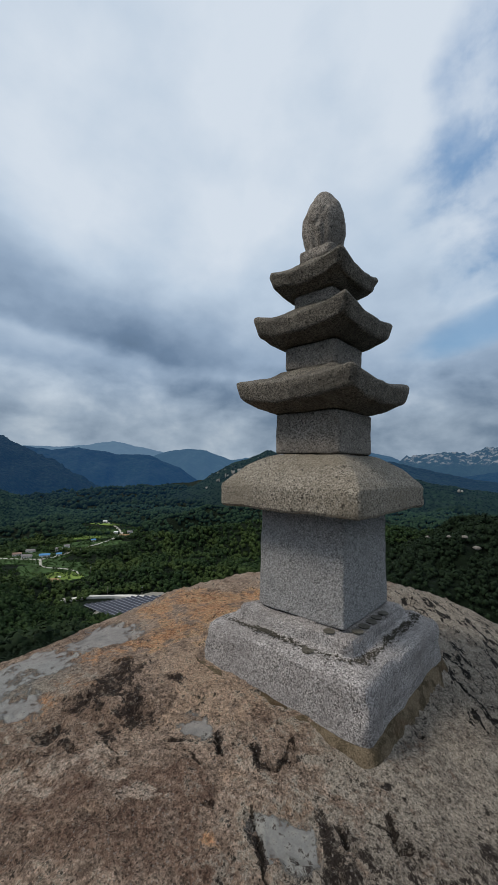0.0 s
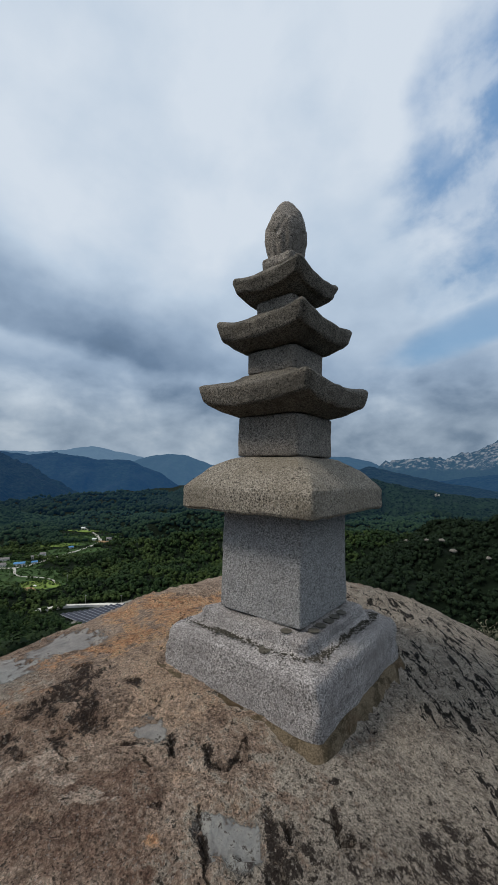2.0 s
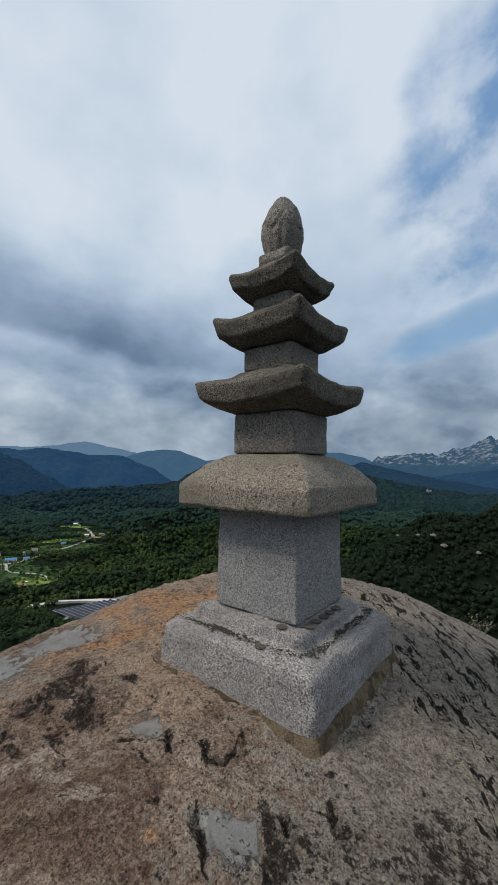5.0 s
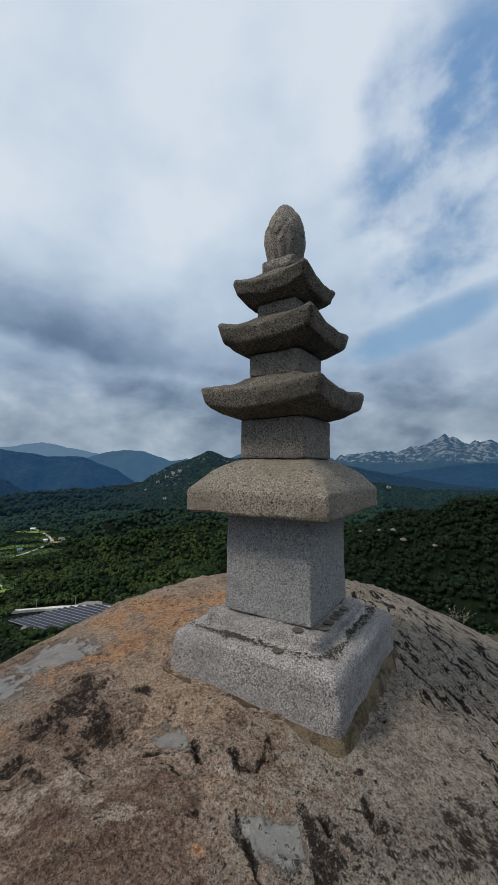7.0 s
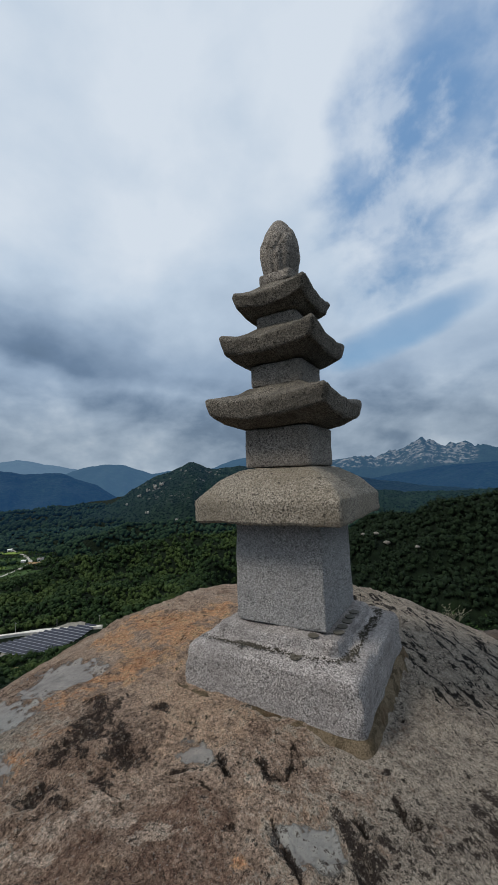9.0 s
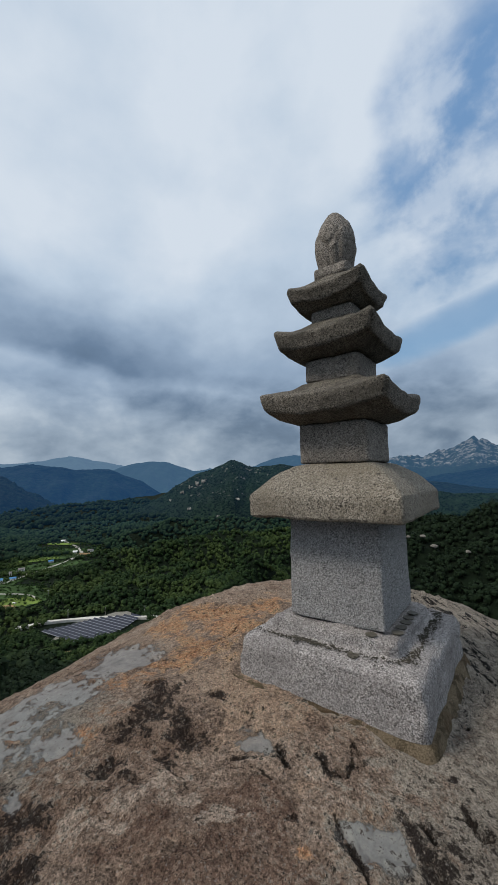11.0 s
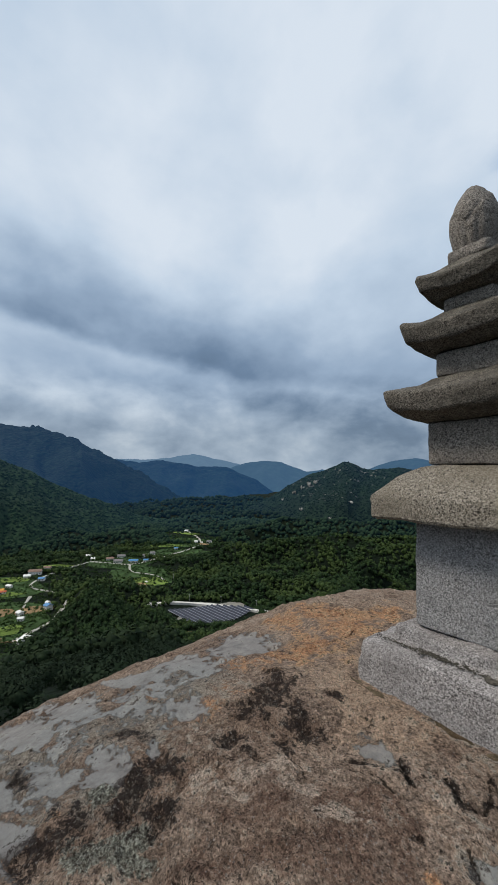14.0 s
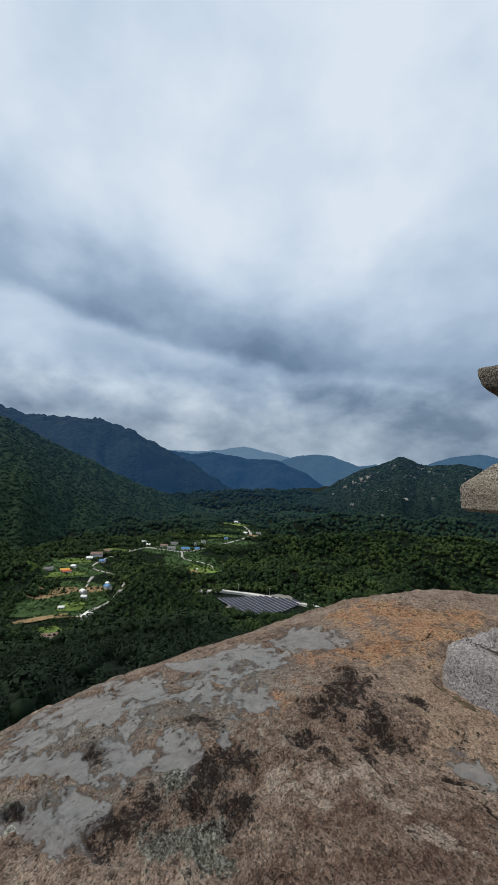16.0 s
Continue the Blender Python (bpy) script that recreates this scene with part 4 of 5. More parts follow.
def ground_z(x, y):
    x, y = np.asarray(x, float), np.asarray(y, float)
    r = np.hypot(x - EYE[0], y - EYE[1])
    z = -140.0 + 137.0 * np.exp(-r / 100.0) + 1.2 * fbm(x / 90, y / 90, 3, 31)
    for pts, fall in SPINES:
        rough = 3.0 if fall < 0.6 else 1.5
        z = np.maximum(z, spine_height(x, y, pts, fall) + rough * fbm(x / 55, y / 55, 4, 33) * np.clip(r / 150, 0, 1))
    # wooded hillocks and hollows, none on the open land
    hill = 16.0 * fbm(x / 95 + 3, y / 95, 3, 51) + 7.0 * fbm(x / 38, y / 38, 2, 52)
    z = z + hill * np.clip((r - 120) / 160, 0, 1) * openness(x, y)
    z = z - 7.0 * np.exp(-((x + 350) ** 2 + (y - 216) ** 2) / 75.0 ** 2)
    z = z + np.clip(r - 1500, 0, None) * 0.004
    return z


def build_ground():
    th = np.radians(np.concatenate([np.linspace(74, 200, 430), np.linspace(203, 431, 70)]))
    rr = np.concatenate([np.geomspace(1.2, 40, 30)[:-1], np.geomspace(40, 1300, 200)[:-1], np.geomspace(1300, 4800, 24)])
    t, r = np.meshgrid(th, rr, indexing="ij")
    x, y = EYE[0] + r * np.cos(t), EYE[1] + r * np.sin(t)
    z = ground_z(x, y)
    z = np.where(r < 6, np.minimum(z, -4.0 + 0 * r), z)
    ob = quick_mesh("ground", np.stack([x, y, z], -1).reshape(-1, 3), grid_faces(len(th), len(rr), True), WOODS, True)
    return tagged(ob, "dark green wooded valley floor and slopes", "ground", kind="structure")


build_ground()


def mountain(name, pts, fall, mat, seed, label, rough, bare=None, depth=900.0, res=10.0, floor=-170.0, jag=0.0):
    """A far range along its crest line: two flanks with spurs and gullies."""
    pts = [Vector(p) for p in pts]
    depth = max(depth, (max(p.z for p in pts) - floor) / fall * 1.1)
    run = [0.0]
    for a, b in zip(pts, pts[1:]):
        run.append(run[-1] + (b - a).xy.length)
    n = max(40, int(run[-1] / res))
    s = np.linspace(0, run[-1], n)
    cx, cy, cz = (np.interp(s, run, [p[i] for p in pts]) for i in range(3))
    cz = cz + rough * 0.22 * fbm(s / (rough * 2.2), s * 0 + seed, 5, seed)
    crag = rough * 0.10 * fbm(s / (rough * 0.5), s * 0 + seed, 3, seed + 31)
    if jag:
        crag = crag + jag * (np.abs(fbm(s / (jag * 3.0), s * 0 + seed, 4, seed + 21)) * 2.2 - 0.6)
    rows = np.concatenate([-np.geomspace(depth, 3, 34), [0.0], np.geomspace(8, depth * 0.5, 7)])
    # outwards: away from the viewer
    dist = np.hypot(cx - EYE[0], cy - EYE[1])
    ux, uy = (cx - EYE[0]) / dist, (cy - EYE[1]) / dist
    S, R = np.meshgrid(s, rows, indexing="ij")
    X, Y = cx[:, None] + ux[:, None] * R, cy[:, None] + uy[:, None] * R
    spur = fbm(S / (rough * 5.0), R / (rough * 9.0), 5, seed + 3)
    Z = cz[:, None] - fall * np.abs(R) * (1.0 + 0.45 * spur * np.clip(np.abs(R) / (rough * 4), 0, 1)) + rough * 0.3 * fbm(X / rough, Y / rough, 4, seed + 7) * np.clip(np.abs(R) / (rough * 1.5), 0, 1)
    Z = Z + crag[:, None] * np.exp(-np.abs(R) / (rough * 0.7))
    Z = np.maximum(Z, floor)
    ob = quick_mesh(name, np.stack([X, Y, Z], -1).reshape(-1, 3), grid_faces(n, len(rows)), mat, True)
    b = np.zeros_like(Z)
    if bare:
        lo, hi, s0, s1 = bare
        b = np.clip((Z - lo) / (hi - lo), 0, 1) * np.clip((S / run[-1] - s0) * 12, 0, 1) * np.clip((s1 - S / run[-1]) * 12, 0, 1)
    ob.data.attributes.new("bare", "FLOAT", "POINT").data.foreach_set("value", b.ravel().astype(np.float32))
    return tagged(ob, label, "mountain", kind="structure")


# blue haze over the far hills, glowing from their own surfaces
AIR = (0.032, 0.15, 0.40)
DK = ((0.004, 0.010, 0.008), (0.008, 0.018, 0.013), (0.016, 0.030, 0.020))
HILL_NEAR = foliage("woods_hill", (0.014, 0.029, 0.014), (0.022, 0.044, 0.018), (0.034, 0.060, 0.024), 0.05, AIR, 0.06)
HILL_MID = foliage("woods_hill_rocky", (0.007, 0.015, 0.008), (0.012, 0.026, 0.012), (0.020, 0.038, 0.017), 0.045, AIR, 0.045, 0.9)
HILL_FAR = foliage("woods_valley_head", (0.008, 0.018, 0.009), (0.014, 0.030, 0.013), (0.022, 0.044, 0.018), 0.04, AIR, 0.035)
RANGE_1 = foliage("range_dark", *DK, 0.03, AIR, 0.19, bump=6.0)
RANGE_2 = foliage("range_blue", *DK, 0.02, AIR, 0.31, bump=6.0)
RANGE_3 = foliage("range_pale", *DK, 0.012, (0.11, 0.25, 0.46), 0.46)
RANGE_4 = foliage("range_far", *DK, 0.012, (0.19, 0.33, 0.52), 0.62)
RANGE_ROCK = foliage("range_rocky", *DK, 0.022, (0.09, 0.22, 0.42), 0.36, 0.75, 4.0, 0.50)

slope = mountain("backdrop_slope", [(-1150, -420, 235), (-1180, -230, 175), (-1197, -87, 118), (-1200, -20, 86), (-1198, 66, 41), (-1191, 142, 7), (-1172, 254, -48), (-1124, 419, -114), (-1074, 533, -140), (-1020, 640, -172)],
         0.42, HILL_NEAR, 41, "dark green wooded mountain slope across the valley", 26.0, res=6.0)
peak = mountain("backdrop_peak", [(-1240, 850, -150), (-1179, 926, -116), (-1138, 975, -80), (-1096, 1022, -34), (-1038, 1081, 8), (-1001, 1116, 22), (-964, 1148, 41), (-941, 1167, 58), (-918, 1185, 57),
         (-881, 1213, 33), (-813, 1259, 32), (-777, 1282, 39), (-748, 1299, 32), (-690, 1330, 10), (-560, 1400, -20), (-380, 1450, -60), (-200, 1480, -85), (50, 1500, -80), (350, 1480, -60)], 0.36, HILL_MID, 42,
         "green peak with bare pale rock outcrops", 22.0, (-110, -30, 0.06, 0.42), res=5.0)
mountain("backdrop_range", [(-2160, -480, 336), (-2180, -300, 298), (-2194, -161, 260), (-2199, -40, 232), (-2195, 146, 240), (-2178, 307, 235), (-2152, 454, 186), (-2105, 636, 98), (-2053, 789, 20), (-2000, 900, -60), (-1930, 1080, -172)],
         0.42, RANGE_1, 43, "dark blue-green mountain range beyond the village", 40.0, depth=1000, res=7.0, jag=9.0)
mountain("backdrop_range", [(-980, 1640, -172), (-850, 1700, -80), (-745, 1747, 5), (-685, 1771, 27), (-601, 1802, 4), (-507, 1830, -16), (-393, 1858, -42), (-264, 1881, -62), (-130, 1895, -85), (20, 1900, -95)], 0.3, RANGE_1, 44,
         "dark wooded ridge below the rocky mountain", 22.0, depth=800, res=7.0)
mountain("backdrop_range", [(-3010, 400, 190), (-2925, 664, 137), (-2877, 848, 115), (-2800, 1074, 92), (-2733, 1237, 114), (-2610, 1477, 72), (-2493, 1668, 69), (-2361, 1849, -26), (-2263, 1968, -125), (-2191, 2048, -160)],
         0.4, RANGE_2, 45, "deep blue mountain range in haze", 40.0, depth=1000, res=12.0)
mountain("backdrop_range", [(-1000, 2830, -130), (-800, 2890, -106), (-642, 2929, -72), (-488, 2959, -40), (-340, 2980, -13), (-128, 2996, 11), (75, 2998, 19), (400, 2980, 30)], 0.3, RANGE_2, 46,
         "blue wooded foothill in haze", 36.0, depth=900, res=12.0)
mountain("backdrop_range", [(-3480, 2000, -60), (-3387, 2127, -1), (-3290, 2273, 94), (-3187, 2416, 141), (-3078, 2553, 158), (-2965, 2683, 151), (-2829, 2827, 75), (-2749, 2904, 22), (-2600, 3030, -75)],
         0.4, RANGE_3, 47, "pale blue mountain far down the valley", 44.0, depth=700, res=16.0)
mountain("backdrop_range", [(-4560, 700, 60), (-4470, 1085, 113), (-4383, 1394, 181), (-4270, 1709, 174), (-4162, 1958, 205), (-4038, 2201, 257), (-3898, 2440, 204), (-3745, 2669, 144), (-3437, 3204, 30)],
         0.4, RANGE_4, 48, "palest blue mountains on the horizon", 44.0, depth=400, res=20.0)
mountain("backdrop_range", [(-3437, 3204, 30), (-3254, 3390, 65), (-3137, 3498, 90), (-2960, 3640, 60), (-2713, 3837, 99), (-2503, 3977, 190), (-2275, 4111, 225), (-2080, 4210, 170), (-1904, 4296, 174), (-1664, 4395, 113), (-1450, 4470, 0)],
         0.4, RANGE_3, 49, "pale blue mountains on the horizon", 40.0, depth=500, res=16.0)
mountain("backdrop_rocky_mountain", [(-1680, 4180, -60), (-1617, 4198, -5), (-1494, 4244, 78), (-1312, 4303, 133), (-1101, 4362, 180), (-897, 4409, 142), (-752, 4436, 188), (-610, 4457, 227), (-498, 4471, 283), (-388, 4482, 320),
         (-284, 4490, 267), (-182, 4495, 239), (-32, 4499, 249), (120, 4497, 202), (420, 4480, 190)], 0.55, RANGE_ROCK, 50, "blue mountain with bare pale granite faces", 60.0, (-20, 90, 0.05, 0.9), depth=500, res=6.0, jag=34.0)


# ---- fields, roads and the village ----
def draped(name, outline, mat, label, category, lift=0.5, cell=6.0, kind="structure"):
    """A patch that follows the ground, inside an outline of (x, y)."""
    xs, ys = [p[0] for p in outline], [p[1] for p in outline]
    bm = bmesh.new()
    vs = [bm.verts.new((x, y, 0)) for x, y in outline]
    bm.faces.new(vs)
    for axis, lo, hi in ((0, min(xs), max(xs)), (1, min(ys), max(ys))):
        for k in range(1, int((hi - lo) / cell) + 1):
            co, no = [0, 0, 0], [0, 0, 0]
            co[axis], no[axis] = lo + k * cell, 1
            bmesh.ops.bisect_plane(bm, geom=bm.verts[:] + bm.edges[:] + bm.faces[:], plane_co=co, plane_no=no)
    for v in bm.verts:
        v.co.z = float(ground_z(v.co.x, v.co.y)) + lift
    if sum(f.normal.z for f in bm.faces) < 0:
        bmesh.ops.reverse_faces(bm, faces=bm.faces)
    ext = bmesh.ops.extrude_face_region(bm, geom=bm.faces[:])
    for v in [g for g in ext["geom"] if isinstance(g, bmesh.types.BMVert)]:
        v.co.z += 0.35
    bm.normal_update()
    me = bpy.data.meshes.new(name)
    bm.to_mesh(me)
    bm.free()
    me.materials.append(mat)
    return tagged(new(name, me), label, category, kind=kind)


def blob_outline(cx, cy, rx, ry, turn, seed, n=18):
    rnd = random.Random(seed)
    a0 = radians(turn)
    out = []
    for k in range(n):
        a = k / n * 2 * math.pi
        q = rnd.uniform(0.82, 1.12)
        u, v = rx * q * math.cos(a), ry * q * math.sin(a)
        out.append((cx + u * math.cos(a0) - v * math.sin(a0), cy + u * math.sin(a0) + v * math.cos(a0)))
    return out


def ribbon(name, pts, width, mat, label, lift=0.9, thick=0.4):
    """A road that follows the ground along points (x, y)."""
    P = []
    for (x0, y0), (x1, y1) in zip(pts, pts[1:]):
        k = max(2, int(math.hypot(x1 - x0, y1 - y0) / 6))
        P += [(x0 + (x1 - x0) * i / k, y0 + (y1 - y0) * i / k) for i in range(k)]
    P.append(pts[-1])
    for _ in range(6):
        P = [P[0]] + [((a[0] + 2 * b[0] + c[0]) / 4, (a[1] + 2 * b[1] + c[1]) / 4) for a, b, c in zip(P, P[1:], P[2:])] + [P[-1]]
    vs, fs = [], []
    for i, (x, y) in enumerate(P):
        ax, ay = P[min(i + 1, len(P) - 1)][0] - P[max(i - 1, 0)][0], P[min(i + 1, len(P) - 1)][1] - P[max(i - 1, 0)][1]
        l = math.hypot(ax, ay)
        w = width * (0.72 + 0.2 * math.sin(i * 0.7))
        nx, ny = -ay / l * w / 2, ax / l * w / 2
        z = max(float(ground_z(x + nx, y + ny)), float(ground_z(x - nx, y - ny)), float(ground_z(x, y))) + lift
        vs += [(x + nx, y + ny, z), (x - nx, y - ny, z), (x - nx, y - ny, z - thick - 2), (x + nx, y + ny, z - thick - 2)]
        if i:
            b = (i - 1) * 4
            for q in range(4):
                fs.append((b + q, b + (q + 1) % 4, b + 4 + (q + 1) % 4, b + 4 + q))
    ob = mesh_object(name, vs, fs, mat, False)
    return tagged(ob, label, "road", kind="structure")


for i, (cx, cy, rx, ry, turn, mat, lab) in enumerate([
        (-430, 30, 62, 48, 0, CROP, "scrubby green valley land"), (-560, 45, 66, 44, 20, CROP, "scrubby green valley land"), (-640, 318, 60, 28, 65, CROP, "scrubby green valley land"), (-735, 405, 62, 24, 30, CROP, "scrubby green valley land"), (-515, 205, 58, 36, 10, CROP, "dark green crop land"),
        (-610, 205, 56, 40, 30, CROP, "scrubby green valley land"), (-320, 35, 30, 28, 0, CROP, "scrubby green valley land"), (-700, 345, 60, 26, 60, CROP, "scrubby green valley land"),
        (-484, 206, 25, 17, 20, GRASS, "bright green meadow"), (-474, 190, 11, 6, 10, SOIL, "bare ochre soil bank"), (-535, 225, 34, 20, 15, CROP, "dark green crop field"),
        (-525, 32, 40, 10, 75, GRASS, "pale green field beside the village"), (-560, 10, 20, 12, 60, GRASS, "pale green field beside the village"), (-455, 25, 17, 26, 10, SOIL, "reddish bare plot"),
        (-447, 66, 18, 12, 80, SOIL, "reddish bare plot"), (-590, 60, 24, 14, 70, GRASS, "green field beside the village"), (-345, 8, 14, 22, 0, GRASS, "green garden plot"), (-380, 12, 5, 24, 5, SOIL, "bare earth track bank"),
        (-301, 172, 11, 6, 30, SOIL, "bare ochre soil bank"), (-700, 330, 36, 14, 60, GRASS, "bright green field down the valley"), (-820, 440, 40, 13, 25, GRASS, "bright green field down the valley"),
        (-650, 245, 26, 12, 60, CROP, "dark green crop field"), (-347, 218, 29, 40, 5, GRAVEL, "gravelled ground of the solar array"), (-400, 40, 13, 14, 0, GRASS, "green garden plot"),
        (-640, 120, 26, 11, 60, GRASS, "green field beside the village"), (-678, 400, 14, 8, 30, SOIL, "bare earth lot by the road")]):
    draped("field" if mat is not GRAVEL else "gravel", blob_outline(cx, cy, rx, ry, turn, 60 + i), mat, lab, "field", 0.35 + 0.02 * i)

LANE = plain("pale_concrete", (0.55, 0.53, 0.49), 0.12, 0.3, 0.9)
ribbon("road", [(-412, 172), (-398, 194), (-384, 216), (-358, 239), (-326, 255), (-296, 272), (-262, 286)], 7.5, LANE, "pale concrete lane above the solar array", 2.2)
ribbon("road", [(-371, 40), (-388, 60), (-401, 76), (-430, 96), (-480, 110), (-540, 72), (-568, 82), (-605, 112), (-638, 168)], 4.5, CONCRETE, "pale village lane")
ribbon("road", [(-640, 170), (-612, 195), (-586, 215), (-590, 240), (-621, 300), (-660, 372), (-690, 404), (-740, 425), (-779, 439), (-840, 455), (-905, 472)], 7.0, CONCRETE, "pale road up the valley")
ribbon("road", [(-586, 215), (-545, 200), (-506, 224), (-494, 226), (-478, 222)], 4.0, CONCRETE, "pale field track", 1.2)
ribbon("road", [(-429, 53), (-445, 57), (-470, 60), (-500, 70)], 4.0, CONCRETE, "pale village lane")
ribbon("road", [(-380, -10), (-381, 8), (-379, 25), (-367, 51)], 3.0, SOIL, "earth track")
ribbon("road", [(-305, 20), (-312, 40), (-320, 56), (-345, 62)], 4.0, CONCRETE, "pale lane between low houses")


def box(bm, x0, y0, z0, x1, y1, z1):
    m = Matrix.Translation(((x0 + x1) / 2, (y0 + y1) / 2, (z0 + z1) / 2)) @ Matrix.Diagonal((x1 - x0, y1 - y0, z1 - z0, 1))
    bmesh.ops.create_cube(bm, size=1, matrix=m)


def house(x, y, w, d, h, turn, roof_mat, label, pitch=0.45):
    """A low village house: walls, gabled roof with eaves, door and windows."""
    h0 = tagged(new("house"), label, "house", "village houses")
    bm = bmesh.new()
    box(bm, -w / 2, -d / 2, -2.0, w / 2, d / 2, h)
    part("wall", bm, WALLW, h0)
    bm = bmesh.new()
    e, t, rise = 0.7, 0.3, d / 2 * pitch
    sec = [(-d / 2 - e, h - e * pitch + 0.02), (0, h + rise + 0.02), (d / 2 + e, h - e * pitch + 0.02), (d / 2 + e, h - e * pitch + t), (0, h + rise + t + 0.05), (-d / 2 - e, h - e * pitch + t)]
    a = [bm.verts.new((-w / 2 - e, p, q)) for p, q in sec]
    b = [bm.verts.new((w / 2 + e, p, q)) for p, q in sec]
    for i in range(6):
        bm.faces.new((a[i], a[(i + 1) % 6], b[(i + 1) % 6], b[i]))
    for q in (a, b):
        bm.faces.new((q[0], q[1], q[4], q[5]))
        bm.faces.new((q[1], q[2], q[3], q[4]))
    bmesh.ops.recalc_face_normals(bm, faces=bm.faces)
    part("roof", bm, roof_mat, h0)
    for k in range(max(2, int(w / 4))):
        px = -w / 2 + (k + 0.5) * w / max(2, int(w / 4))
        bm = bmesh.new()
        box(bm, px - 0.7, -d / 2 - 0.06, 0.9 if k else 0.0, px + 0.7, -d / 2 + 0.04, 2.2)
        part("window" if k else "door", bm, GLASS, h0)
    h0.matrix_world = pose(x, y, float(ground_z(x, y)) + 0.5, 0, 0, turn) @ Matrix.Scale(0.8, 4)
    return h0


for x, y, w, d, h, turn, mat, lab in [
        (-600, 226, 17, 9, 4.5, 62, ROOF_BLUE, "village shed with a bright blue metal roof"), (-594, 244, 9, 7, 4, 62, ROOF_BLUE, "small shed with a blue metal roof"), (-612, 206, 16, 10, 4, 60, ROOF_GREY, "village house with a grey tiled roof"),
        (-634, 200, 14, 9, 4, 65, ROOF_BROWN, "village house with a brown tiled roof"), (-645, 222, 15, 9, 4, 60, ROOF_GREY, "village house with a grey tiled roof"), (-655, 180, 9, 7, 4, 40, ROOF_WHITE, "white-roofed shed beside a village lane"),
        (-672, 176, 12, 8, 4, 30, ROOF_WHITE, "white-roofed shed beside a village lane"), (-628, 258, 12, 8, 4, 60, ROOF_GREY, "village house with a grey tiled roof"), (-610, 90, 20, 12, 5, 70, ROOF_BROWN, "long village hall with a brown roof"),
        (-592, 78, 10, 8, 4, 70, ROOF_WHITE, "white-roofed shed beside a village lane"), (-570, 92, 9, 7, 3.5, 60, ROOF_BLUE, "small shed with a blue metal roof"), (-626, 108, 12, 9, 4, 60, ROOF_BROWN, "village house with a brown tiled roof"),
        (-548, 24, 13, 8, 4, 85, ROOF_GREY, "village house with a blue-grey roof"), (-536, 42, 13, 7, 3.6, 85, ORANGE, "low shed with an orange roof"), (-529, 44, 12, 5, 3, 85, ROOF_RED, "low shed with a red roof"),
        (-552, 54, 8, 6, 3.5, 40, ROOF_WHITE, "white-roofed shed beside a village lane"), (-440, 78, 8, 8, 5.5, 20, ROOF_BLUE, "tall blue-roofed pump house"), (-452, 80, 5, 5, 5, 20, ROOF_WHITE, "small white hut beside a village lane"),
        (-438, 53, 7, 6, 4, 20, ROOF_WHITE, "white-roofed shed beside a village lane"), (-420, 52, 6, 5, 3.5, 60, ROOF_WHITE, "small white hut beside a village lane"), (-366, 49, 4, 14, 2.6, 20, ROOF_WHITE, "long white vinyl greenhouse"),
        (-398, 30, 6, 4, 3, 70, ROOF_WHITE, "small white hut beside a village lane"), (-329, 18, 13, 9, 3.8, 75, ROOF_BROWN, "low house with a brown roof"), (-326, 32, 9, 7, 3.5, 75, ROOF_GREY, "village house with a grey tiled roof"),
        (-312, 50, 9, 7, 3.4, 70, ROOF_WHITE, "white-roofed shed beside a village lane"), (-318, 42, 6, 5, 3, 30, ROOF_WHITE, "small white hut beside a village lane"), (-336, 50, 6, 5, 3, 30, ROOF_GREY, "village house with a grey tiled roof"),
        (-700, 396, 9, 7, 4, 40, ROOF_WHITE, "white-roofed shed beside a village lane"), (-682, 416, 12, 8, 4, 40, ROOF_GREY, "village house with a grey tiled roof"), (-660, 330, 9, 7, 4, 70, ROOF_BLUE, "small shed with a blue metal roof"),
        (-850, 452, 10, 8, 4, 40, ROOF_WHITE, "white-roofed shed beside a village lane"), (-872, 470, 10, 8, 4, 40, ROOF_GREY, "village house with a grey tiled roof"), (-640, 275, 10, 8, 4, 60, ROOF_GREY, "village house with a grey tiled roof"),
        (-480, 199, 3, 2, 2, 20, ROOF_WHITE, "small white hut beside a village lane")]:
    house(x, y, w, d, h, turn, mat, lab)


RAIL = plain("aluminium_rail", (0.22, 0.23, 0.26), 0.1, 0.5, 0.6)


def solar_table(length, depth=2.3):
    t = tagged(new("solar_table"), "dark blue solar panel row on steel posts", "solar panel", "solar array rows")
    bm = bmesh.new()
    box(bm, -length / 2, -depth / 2, -0.06, length / 2, depth / 2, 0.06)
    bmesh.ops.bevel(bm, geom=bm.edges[:], offset=0.02, segments=1)
    p = part("panel", bm, PANEL, t)
    p.matrix_world = pose(0, 0, 2.0, 20, 0, 0)
    for s in np.arange(-length / 2 + 1.5, length / 2, 7.0):
        bm = bmesh.new()
        box(bm, s - 0.1, -0.1, -1.0, s + 0.1, 0.1, 2.0)
        part("post", bm, STEEL, t)
    bm = bmesh.new()
    box(bm, -length / 2, -depth / 2 - 0.16, -0.16, length / 2, -depth / 2 + 0.30, 0.16)
    q = part("rail", bm, RAIL, t)
    q.matrix_world = pose(0, 0, 2.0, 20, 0, 0)
    return t


# rows side by side, a wedge between the lane and the bank
for k in range(15):
    y = 184 + 5.0 * k
    x0 = float(np.interp(y, [184, 232, 256], [-376, -366, -338]))
    x1 = float(np.interp(y, [184, 226, 258], [-316, -318, -328]))
    table = solar_table(x1 - x0, 3.0)
    table.matrix_world = pose((x0 + x1) / 2, y, float(ground_z((x0 + x1) / 2, y)) + 0.6, 0, 0, 5)


